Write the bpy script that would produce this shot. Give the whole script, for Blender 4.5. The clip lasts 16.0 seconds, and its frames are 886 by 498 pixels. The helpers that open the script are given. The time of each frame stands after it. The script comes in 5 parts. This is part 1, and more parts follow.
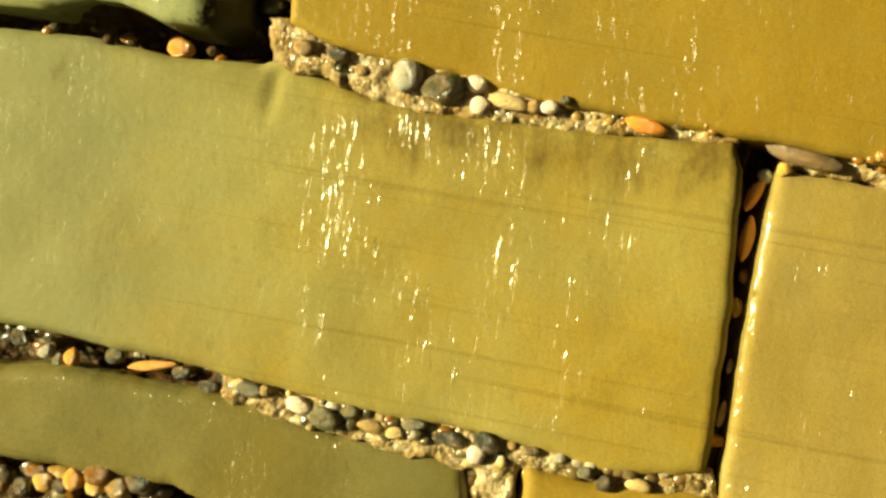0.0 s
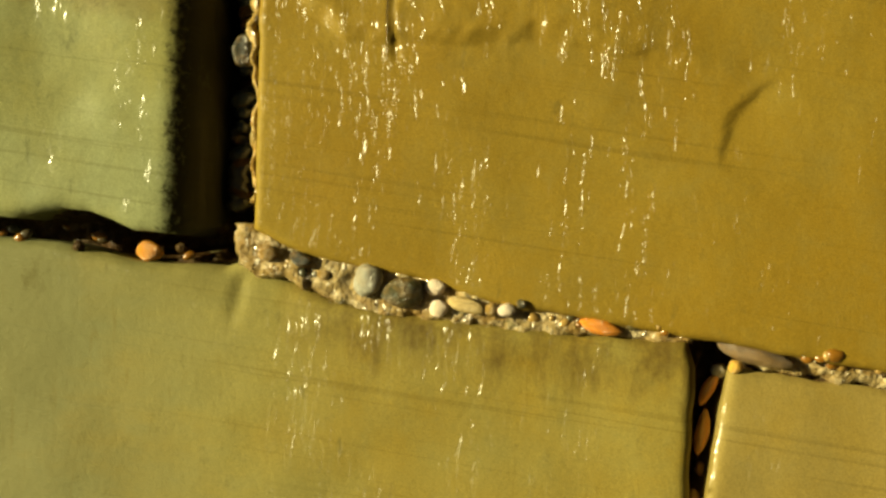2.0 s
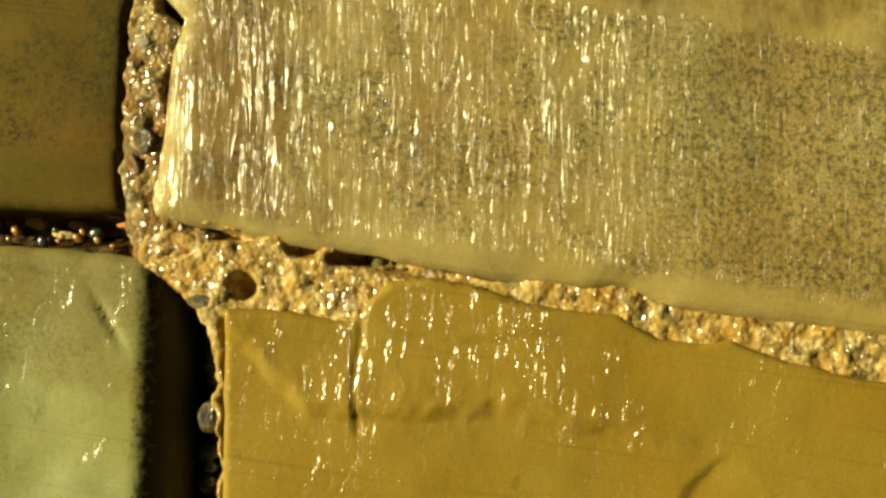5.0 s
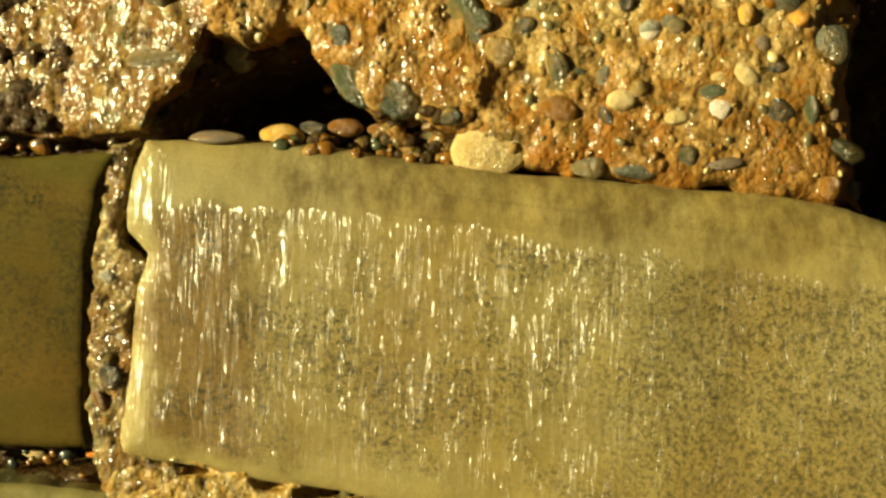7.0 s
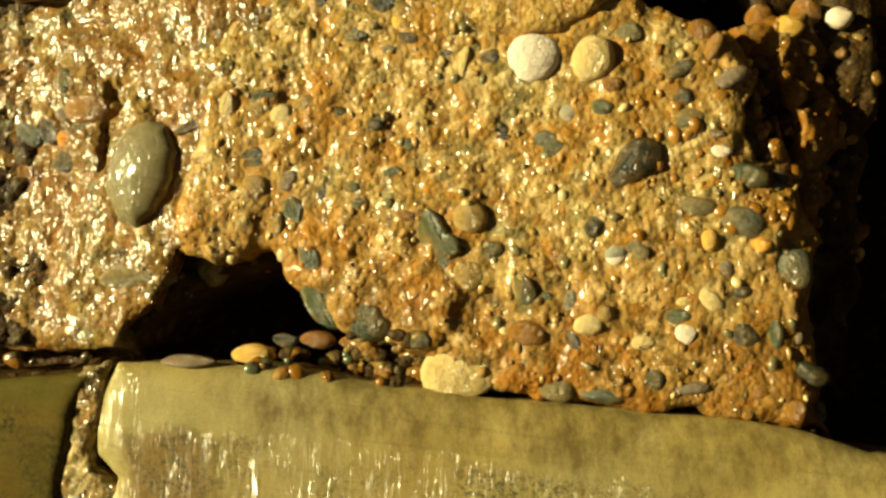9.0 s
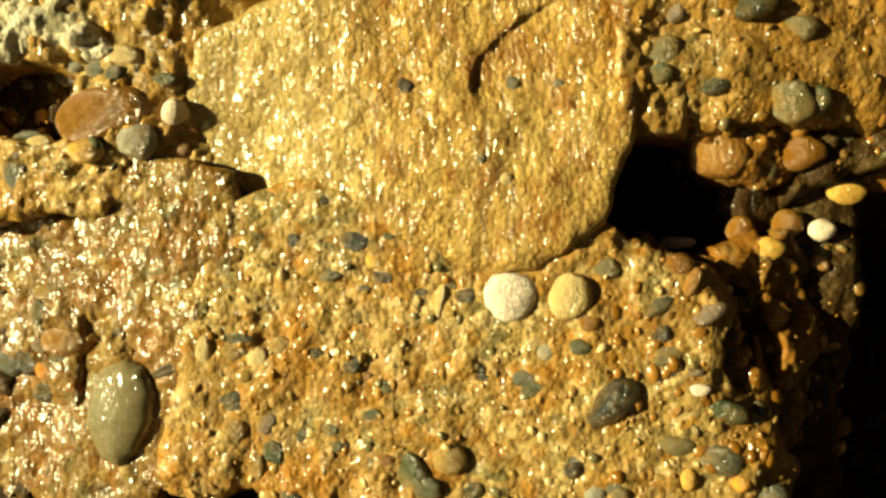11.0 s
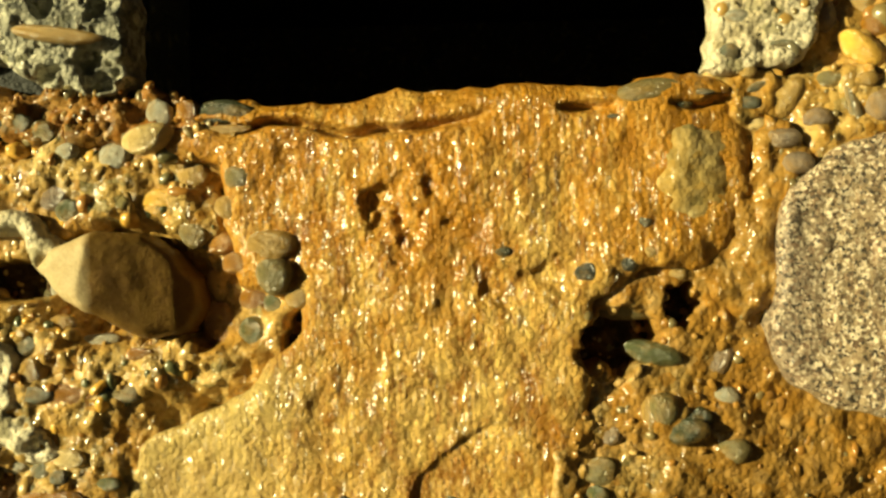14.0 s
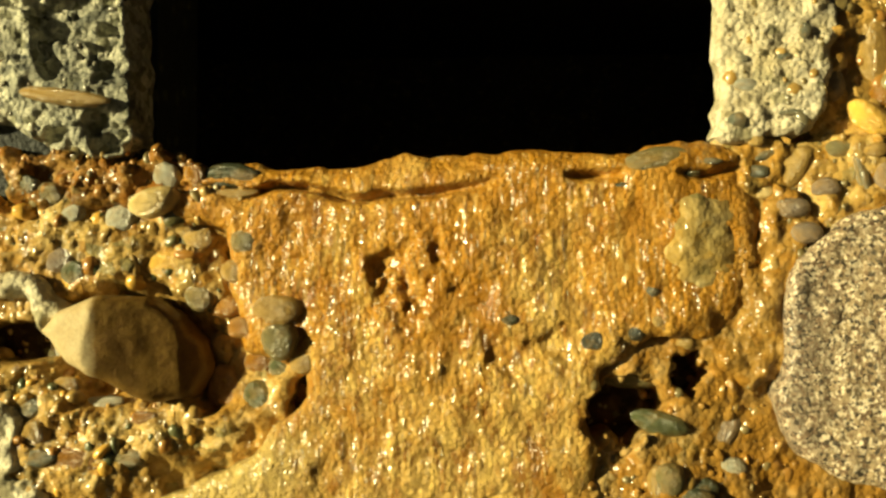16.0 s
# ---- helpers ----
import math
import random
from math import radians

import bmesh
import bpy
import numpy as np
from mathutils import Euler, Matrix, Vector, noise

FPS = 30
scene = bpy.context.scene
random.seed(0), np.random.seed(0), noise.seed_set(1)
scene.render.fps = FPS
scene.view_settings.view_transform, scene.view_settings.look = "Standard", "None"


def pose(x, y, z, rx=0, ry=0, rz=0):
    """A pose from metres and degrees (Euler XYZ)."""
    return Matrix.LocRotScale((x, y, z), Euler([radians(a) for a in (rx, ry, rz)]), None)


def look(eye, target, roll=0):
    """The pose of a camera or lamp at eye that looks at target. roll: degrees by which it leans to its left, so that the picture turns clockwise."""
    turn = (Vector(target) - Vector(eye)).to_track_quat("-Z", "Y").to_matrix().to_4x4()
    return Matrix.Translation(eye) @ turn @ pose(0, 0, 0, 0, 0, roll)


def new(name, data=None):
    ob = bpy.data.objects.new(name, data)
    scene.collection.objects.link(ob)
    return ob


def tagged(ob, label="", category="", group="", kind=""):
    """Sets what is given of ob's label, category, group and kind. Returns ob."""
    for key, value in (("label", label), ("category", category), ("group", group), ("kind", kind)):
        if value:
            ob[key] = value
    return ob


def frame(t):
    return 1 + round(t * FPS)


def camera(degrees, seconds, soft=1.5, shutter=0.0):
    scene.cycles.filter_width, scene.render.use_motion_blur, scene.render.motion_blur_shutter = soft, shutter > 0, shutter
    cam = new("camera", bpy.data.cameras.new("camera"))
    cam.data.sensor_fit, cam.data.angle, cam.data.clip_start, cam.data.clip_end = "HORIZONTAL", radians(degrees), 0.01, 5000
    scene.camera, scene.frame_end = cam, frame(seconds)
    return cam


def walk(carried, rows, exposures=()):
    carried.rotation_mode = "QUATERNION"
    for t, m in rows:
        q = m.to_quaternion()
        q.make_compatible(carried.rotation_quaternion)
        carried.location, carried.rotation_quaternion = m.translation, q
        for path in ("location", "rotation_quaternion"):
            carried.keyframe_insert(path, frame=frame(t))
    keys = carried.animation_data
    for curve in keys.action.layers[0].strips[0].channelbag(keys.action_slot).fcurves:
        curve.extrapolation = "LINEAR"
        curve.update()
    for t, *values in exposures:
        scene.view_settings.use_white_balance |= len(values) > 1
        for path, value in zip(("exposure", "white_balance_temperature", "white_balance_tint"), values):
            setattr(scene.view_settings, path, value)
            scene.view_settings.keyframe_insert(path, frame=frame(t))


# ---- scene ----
# camera
cam = camera(50, 16.0, soft=2.6)
PATH = [
    (0, (0.0828, -0.1684, 0.5638), (-0.0410, 1.8274, 0.5260), 3.11),
    (0.5, (0.0845, -0.1707, 0.5770), (-0.0360, 1.8256, 0.5566), 2.85),
    (1, (0.0827, -0.1757, 0.5950), (-0.0277, 1.8212, 0.6089), 2.64),
    (1.5, (0.0935, -0.1792, 0.6371), (-0.0286, 1.8170, 0.6357), 2.19),
    (2, (0.1028, -0.1827, 0.6686), (-0.0235, 1.8132, 0.6920), 2.08),
    (2.5, (0.1067, -0.1847, 0.6974), (-0.0211, 1.8108, 0.7379), 1.74),
    (3, (0.1061, -0.1892, 0.7221), (-0.0169, 1.8060, 0.7858), 1.49),
    (3.5, (0.1037, -0.1938, 0.7490), (-0.0094, 1.8009, 0.8405), 1.52),
    (4, (0.1029, -0.1989, 0.7796), (0.0053, 1.7938, 0.9202), 1.42),
    (4.2, (0.1041, -0.2010, 0.7977), (0.0095, 1.7920, 0.9366), 1.30),
    (6.3, (0.1302, -0.2010, 1.0031), (0.0092, 1.7953, 1.0069), 0.61),
    (6.5, (0.1296, -0.2037, 1.0164), (0.0170, 1.7931, 1.0252), 0.63),
    (7, (0.1361, -0.2066, 1.0429), (0.0333, 1.7903, 1.0867), 0.21),
    (7.5, (0.1392, -0.2090, 1.0651), (0.0514, 1.7874, 1.1465), 0.18),
    (8, (0.1468, -0.2122, 1.0900), (0.0540, 1.7824, 1.2046), -0.06),
    (8.5, (0.1458, -0.2144, 1.1108), (0.0650, 1.7777, 1.2699), 0.02),
    (8.7, (0.1481, -0.2160, 1.1258), (0.0630, 1.7758, 1.2859), 0.03),
    (10.8, (0.1670, -0.2184, 1.3389), (0.0787, 1.7796, 1.3407), -1.92),
    (11, (0.1720, -0.2195, 1.3637), (0.0738, 1.7779, 1.3388), -1.73),
    (11.5, (0.1780, -0.2197, 1.4160), (0.0819, 1.7773, 1.3648), -2.03),
    (12, (0.1830, -0.2220, 1.4534), (0.0917, 1.7758, 1.4242), -2.05),
    (12.5, (0.1897, -0.2235, 1.4826), (0.1094, 1.7749, 1.4884), -1.91),
    (13, (0.1970, -0.2259, 1.5191), (0.1248, 1.7726, 1.5509), -1.66),
    (13.5, (0.2018, -0.2293, 1.5570), (0.1376, 1.7686, 1.6223), -1.37),
    (14, (0.2058, -0.2331, 1.5982), (0.1453, 1.7639, 1.6894), -0.96),
    (14.5, (0.2065, -0.2365, 1.6307), (0.1556, 1.7587, 1.7581), -0.46),
    (15, (0.2092, -0.2353, 1.6465), (0.1615, 1.7609, 1.7592), -0.37),
    (15.5, (0.2088, -0.2334, 1.6368), (0.1521, 1.7625, 1.7524), -0.30),
    (16, (0.2031, -0.2331, 1.6348), (0.1392, 1.7625, 1.7501), -0.43),
]
EXPOSURES = [(0, 1.14), (0.5, 1.12), (1, 0.90), (2, 0.60), (3, 0.56), (4, 0.62), (6.5, 0.66), (8.5, 0.66), (11, 0.78), (12, 0.92), (13, 0.86), (14, 0.76), (15, 0.74), (16, 0.74)]
walk(cam, [(t, look(eye, target, roll)) for t, eye, target, roll in PATH], EXPOSURES)

# world and sun: low warm sun raking along the wall, a little up and out from it
SUN_FROM = Vector((-0.862, -0.48, 0.16)).normalized()
world = bpy.data.worlds.new("sky")
scene.world = world
world.use_nodes = True
wn = world.node_tree.nodes
sky = wn.new("ShaderNodeTexSky")
sky.sky_type = "NISHITA"
sky.sun_disc = False
sky.sun_elevation = math.asin(SUN_FROM.z)
sky.sun_rotation = math.atan2(SUN_FROM.x, SUN_FROM.y)
wn["Background"].inputs["Strength"].default_value = 0.0045
world.node_tree.links.new(sky.outputs["Color"], wn["Background"].inputs["Color"])
sun_data = bpy.data.lights.new("sun", "SUN")
sun_data.energy = 5.0
sun_data.angle = radians(0.5)
sun_data.color = (1.0, 0.89, 0.46)
sun = new("sun", sun_data)
sun.matrix_world = look((0, 0, 0), -SUN_FROM)


# ---- materials ----
class Shade:
    """A small builder of node materials."""

    def __init__(self, name):
        self.m = bpy.data.materials.new(name)
        self.m.use_nodes = True
        self.t = self.m.node_tree
        self.b = self.t.nodes["Principled BSDF"]
        self.c = self.t.nodes.new("ShaderNodeTexCoord").outputs["Object"]

    def link(self, a, b):
        self.t.links.new(a, b)

    def scaled(self, sx, sy, sz, turn=0.0):
        n = self.t.nodes.new("ShaderNodeMapping")
        n.inputs["Scale"].default_value = (sx, sy, sz)
        if turn:
            q = self.t.nodes.new("ShaderNodeMapping")
            q.inputs["Rotation"].default_value = (0, radians(turn), 0)
            self.link(self.c, q.inputs["Vector"])
            self.link(q.outputs["Vector"], n.inputs["Vector"])
        else:
            self.link(self.c, n.inputs["Vector"])
        return n.outputs["Vector"]

    def noise(self, v, scale, detail=3.0, rough=0.55, warp=0.0):
        n = self.t.nodes.new("ShaderNodeTexNoise")
        n.inputs["Scale"].default_value = scale
        n.inputs["Detail"].default_value = detail
        n.inputs["Roughness"].default_value = rough
        n.inputs["Distortion"].default_value = warp
        self.link(v, n.inputs["Vector"])
        return n.outputs["Fac"]

    def cells(self, v, scale, out="Color", feature="F1"):
        n = self.t.nodes.new("ShaderNodeTexVoronoi")
        n.feature = feature
        n.inputs["Scale"].default_value = scale
        self.link(v, n.inputs["Vector"])
        return n.outputs[out]

    def ramp(self, f, *stops):
        n = self.t.nodes.new("ShaderNodeValToRGB")
        e = n.color_ramp.elements
        while len(e) < len(stops):
            e.new(0.5)
        for el, (p, c) in zip(e, stops):
            el.position = p
            el.color = (*c, 1) if isinstance(c, tuple) else (c, c, c, 1)
        self.link(f, n.inputs["Fac"])
        return n.outputs["Color"]

    def mix(self, f, a, b, how="MIX"):
        n = self.t.nodes.new("ShaderNodeMix")
        n.data_type, n.blend_type = "RGBA", how
        for k, x in ((0, f), (6, a), (7, b)):
            if isinstance(x, (int, float)):
                n.inputs[k].default_value = x
            elif isinstance(x, tuple):
                n.inputs[k].default_value = (*x, 1)
            else:
                self.link(x, n.inputs[k])
        return n.outputs[2]

    def math(self, how, a, b=0.0):
        n = self.t.nodes.new("ShaderNodeMath")
        n.operation = how
        for k, x in ((0, a), (1, b)):
            if isinstance(x, (int, float)):
                n.inputs[k].default_value = x
            else:
                self.link(x, n.inputs[k])
        return n.outputs[0]

    def bump(self, h, dist, strength=1.0, base=None):
        n = self.t.nodes.new("ShaderNodeBump")
        n.inputs["Distance"].default_value = dist
        if isinstance(strength, (int, float)):
            n.inputs["Strength"].default_value = strength
        else:
            self.link(strength, n.inputs["Strength"])
        self.link(h, n.inputs["Height"])
        if base is not None:
            self.link(base, n.inputs["Normal"])
        return n.outputs["Normal"]

    def put(self, **k):
        for key, x in k.items():
            sock = self.b.inputs[key.replace("_", " ")]
            if isinstance(x, (int, float)):
                sock.default_value = x
            elif isinstance(x, tuple):
                sock.default_value = (*x, 1)
            else:
                self.link(x, sock)
        return self.m

    def water(self, amount=1.0, thick=0.0055, wide=210.0, drawn=0.30, rough=0.18, spread=(0.36, 0.56), least=0.06, film=1.0):
        """A film of running water: ripples drawn out down the wall, livelier in runs."""
        rip = self.noise(self.scaled(1.0, 1.0, drawn), wide, 2.5, 0.55, 0.5)
        runs = self.ramp(self.noise(self.scaled(1.0, 1.0, 0.45), 30.0, 5.0, 0.7, 0.6), (spread[0], least), (spread[1], 1.0))
        n = self.bump(rip, thick, self.math("MULTIPLY", runs, amount))
        self.put(Coat_Weight=film, Coat_Roughness=rough, Coat_IOR=1.5, Coat_Normal=n)


def dressed_stone(name, pale, deep, mottle, speck=0.0, speck_low=0.0, speck_high=9.0, wet=1.0, spread=(0.44, 0.68), ripple=(0.0055, 210.0, 0.30),
                  film=1.0, stain=None, shine=0.18, runs=None, bevel=None, shade_speck=None, panel_from=None, least=0.06, weathered=None, gloss=0.12, dry_below=None):
    """Fine-grained wet sandstone with faint bedding lines and blotches."""
    s = Shade(name)
    sep = s.t.nodes.new("ShaderNodeSeparateXYZ")
    s.link(s.c, sep.inputs[0])
    lean = s.math("ADD", sep.outputs["Z"], s.math("MULTIPLY", sep.outputs["X"], 0.125))
    wob = s.math("ADD", lean, s.math("MULTIPLY", s.math("SUBTRACT", s.noise(s.c, 18.0, 5.0, 0.7), 0.5), 0.04))
    across = s.math("ADD", sep.outputs["X"], s.math("MULTIPLY", s.math("SUBTRACT", s.noise(s.c, 14.0, 4.0, 0.65), 0.5), 0.10))

    def rise(x, at, steep=30.0):
        return s.ramp(s.math("ADD", s.math("MULTIPLY", s.math("SUBTRACT", x, at), steep), 0.5), (0.1, 0.0), (0.9, 1.0))

    big = s.noise(s.c, 7.0, 4.0, 0.6)
    col = s.mix(s.ramp(big, (0.36, 0.0), (0.62, 1.0)), pale, deep)
    grain = s.noise(s.scaled(0.30, 1.0, 30.0, -7.0), 9.0, 3.0, 0.55, 0.25)
    col = s.mix(s.ramp(grain, (0.30, 0.30), (0.40, 0.0)), col, tuple(0.45 * c for c in deep))
    col = s.mix(s.ramp(s.noise(s.c, 26.0, 5.0, 0.7), (0.50, 0.0), (0.80, 0.6)), col, mottle)
    col = s.mix(s.ramp(s.noise(s.c, 120.0, 5.0, 0.75), (0.50, 0.0), (0.72, 0.35)), col, mottle)
    col = s.mix(0.28, col, s.ramp(s.noise(s.c, 900.0, 2.0), (0.3, 0.25), (0.7, 1.0)), "MULTIPLY")
    amount = wet
    if weathered is not None:
        side = s.math("SUBTRACT", 1.0, rise(s.math("ADD", across, s.math("MULTIPLY", s.math("SUBTRACT", s.noise(s.scaled(1.0, 1.0, 4.0), 7.0, 4.0, 0.65), 0.5), 0.15)), -0.10, 6.0))
        col = s.mix(s.math("MULTIPLY", side, 0.85), col, weathered)
    if speck:
        sp = s.ramp(s.noise(s.c, 300.0, 5.0, 0.75), (0.46, 0.0), (0.58, 1.0))
        fine = s.ramp(s.noise(s.c, 650.0, 4.0, 0.7), (0.48, 0.0), (0.60, 0.6))
        sp = s.math("MAXIMUM", sp, fine)
        patch = s.ramp(s.noise(s.c, 16.0, 5.0, 0.7), (0.40, 0.08), (0.60, 1.0))
        band = s.math("MULTIPLY", rise(wob, speck_low, 60.0), s.math("SUBTRACT", 1.0, rise(wob, speck_high, 75.0)))
        worn = s.ramp(s.noise(s.c, 9.0, 2.0), (0.42, 0.0), (0.64, 0.4))
        if panel_from is not None:
            band = s.math("MULTIPLY", band, rise(across, panel_from, 60.0))
            amount = s.math("MULTIPLY", s.math("ADD", s.math("MULTIPLY", band, 0.95), 0.05), wet)
            amount = s.math("MULTIPLY", amount, s.math("ADD", s.math("MULTIPLY", rise(across, 0.0, 14.0), 0.5), 0.5))
            if bevel is not None:
                amount = s.math("MAXIMUM", amount, s.math("MULTIPLY", s.math("SUBTRACT", 1.0, rise(sep.outputs["X"], bevel, 60.0)), 0.8))
            worn = s.math("MAXIMUM", worn, s.math("MULTIPLY", s.math("SUBTRACT", 1.0, rise(across, -0.01, 22.0)), 0.8))
        if panel_from is not None:
            patch = s.math("MAXIMUM", patch, s.math("MULTIPLY", rise(across, 0.20, 9.0), 0.85))
        f = s.math("MULTIPLY", s.math("MULTIPLY", sp, patch), s.math("MULTIPLY", band, speck))
        col = s.mix(s.math("MULTIPLY", band, worn), col, (0.21, 0.115, 0.022))
        col = s.mix(f, col, (0.045, 0.04, 0.018))
    if stain is not None:
        blot = s.ramp(s.noise(s.scaled(1.0, 1.0, 0.55), 60.0, 6.0, 0.75), (0.36, 0.0), (0.62, 0.8))
        up = s.math("MULTIPLY", rise(s.math("ADD", wob, s.math("MULTIPLY", s.math("SUBTRACT", s.noise(s.scaled(1.0, 1.0, 0.2), 70.0, 4.0, 0.7), 0.5), 0.06)), stain, 34.0), blot)
        up = s.math("MULTIPLY", up, rise(across, -0.01, 18.0))
        col = s.mix(up, col, (0.11, 0.07, 0.018))
    if shade_speck is not None:
        # dark speckle past this X, deepened to black for the rounded end's shade
        spot = s.math("ADD", s.math("MULTIPLY", s.math("SUBTRACT", sep.outputs["X"], shade_speck), 26.0), s.math("SUBTRACT", s.noise(s.c, 190.0, 5.0, 0.75), 0.15))
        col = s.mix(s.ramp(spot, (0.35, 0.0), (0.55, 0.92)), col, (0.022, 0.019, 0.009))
    drip = s.noise(s.scaled(1.0, 1.0, 0.14), 110.0, 5.0, 0.7, 0.8)
    col = s.mix(s.ramp(drip, (0.24, 0.4), (0.40, 0.0)), col, tuple(0.5 * c for c in deep))
    col = s.mix(s.ramp(s.noise(s.scaled(1.0, 1.0, 0.5), 55.0, 5.0, 0.7), (0.27, 0.6), (0.38, 0.0)), col, tuple(0.5 * c for c in mottle))
    n = s.bump(s.noise(s.c, 160.0, 5.0, 0.7), 0.0009, 0.5)
    n = s.bump(grain, 0.0012, 0.4, n)
    if runs is not None:
        stray = s.math("ADD", sep.outputs["X"], s.math("MULTIPLY", s.math("SUBTRACT", s.noise(s.scaled(1.0, 1.0, 0.3), 16.0, 4.0, 0.65), 0.5), 0.16))
        column = s.math("MULTIPLY", rise(stray, runs[0], 22.0), s.math("SUBTRACT", 1.0, rise(stray, runs[1], 18.0)))
        if bevel is not None:
            column = s.math("MAXIMUM", column, s.math("SUBTRACT", 1.0, rise(sep.outputs["X"], bevel, 60.0)))
        film = s.math("MULTIPLY", s.math("ADD", s.math("MULTIPLY", column, 1.0 - runs[2]), runs[2]), film)
        if dry_below is not None:
            film = s.math("MULTIPLY", film, s.math("ADD", s.math("MULTIPLY", rise(wob, dry_below, 25.0), 0.7), 0.3))
    s.water(amount, ripple[0], ripple[1], ripple[2], shine, spread, least, film)
    return s.put(Base_Color=col, Roughness=0.6, Normal=n, Specular_IOR_Level=gloss)


def gritty(name, sand, dark, pale, rust, wet, grit=260.0, rough=0.55, deep=0.0022, drawn=0.5, blend=0.45, film=1.0, ripple=(0.0120, 110.0), shine=0.17, green=(0.16, 0.15, 0.06), rusty=None, damp=None):
    """Coarse sandy mortar or concrete: grains of many colours, pits and stains."""
    s = Shade(name)
    g = s.cells(s.c, grit)
    sep = s.t.nodes.new("ShaderNodeSeparateColor")
    s.link(g, sep.inputs[0])
    col = s.ramp(sep.outputs[0], (0.0, dark), (0.22, sand), (0.70, sand), (0.93, pale))
    g2 = s.cells(s.c, grit * 0.36)
    sep2 = s.t.nodes.new("ShaderNodeSeparateColor")
    s.link(g2, sep2.inputs[0])
    col = s.mix(blend, col, s.ramp(sep2.outputs[1], (0.0, dark), (0.25, sand), (0.75, sand), (1.0, pale)))
    g3 = s.cells(s.scaled(1.0, 1.0, 1.25), grit * 0.42)
    sep3 = s.t.nodes.new("ShaderNodeSeparateColor")
    s.link(g3, sep3.inputs[0])
    col = s.mix(s.math("MULTIPLY", s.math("GREATER_THAN", sep3.outputs[0], 0.86), 0.55), col, pale)
    col = s.mix(s.math("MULTIPLY", s.math("LESS_THAN", sep3.outputs[1], 0.10), 0.65), col, green)
    col = s.mix(s.math("MULTIPLY", s.math("LESS_THAN", sep3.outputs[2], 0.12), 0.65), col, rust)
    col = s.mix(s.ramp(s.noise(s.c, 22.0, 5.0, 0.65), (0.42, 0.0), (0.66, 0.85)), col, rust)
    if rusty is not None:
        place = s.t.nodes.new("ShaderNodeSeparateXYZ")
        s.link(s.c, place.inputs[0])
        far = s.math("ADD", s.math("MULTIPLY", s.math("SUBTRACT", place.outputs["X"], rusty), 5.0), s.math("SUBTRACT", s.noise(s.c, 28.0, 6.0, 0.75), 0.30))
        col = s.mix(s.ramp(far, (0.15, 0.0), (0.60, 0.7)), col, (0.31, 0.150, 0.018))
        foot = s.math("ADD", place.outputs["Z"], s.math("MULTIPLY", place.outputs["X"], 0.125))
        foot = s.math("ADD", s.math("MULTIPLY", s.math("SUBTRACT", damp, foot), 9.0), s.math("SUBTRACT", s.noise(s.scaled(1.0, 1.0, 0.5), 24.0, 6.0, 0.75), 0.20))
        col = s.mix(s.ramp(foot, (0.10, 0.0), (0.75, 0.8)), col, s.mix(0.8, col, (0.66, 0.46, 0.20), "MULTIPLY"))
    col = s.mix(0.5, col, s.ramp(s.noise(s.c, 75.0, 5.0, 0.7), (0.34, 0.35), (0.55, 1.0)), "MULTIPLY")
    h1 = s.cells(s.c, grit, "Distance")
    h2 = s.noise(s.c, grit * 0.4, 6.0, 0.7)
    n = s.bump(h2, deep * 1.2, 0.8)
    n = s.bump(h1, -deep * 0.7, 0.6, n)
    if wet:
        s.water(wet, ripple[0], ripple[1], drawn, shine, (0.32, 0.50), 0.4, film)
    return s.put(Base_Color=col, Roughness=rough, Normal=n, Specular_IOR_Level=0.12 if wet else 0.3)


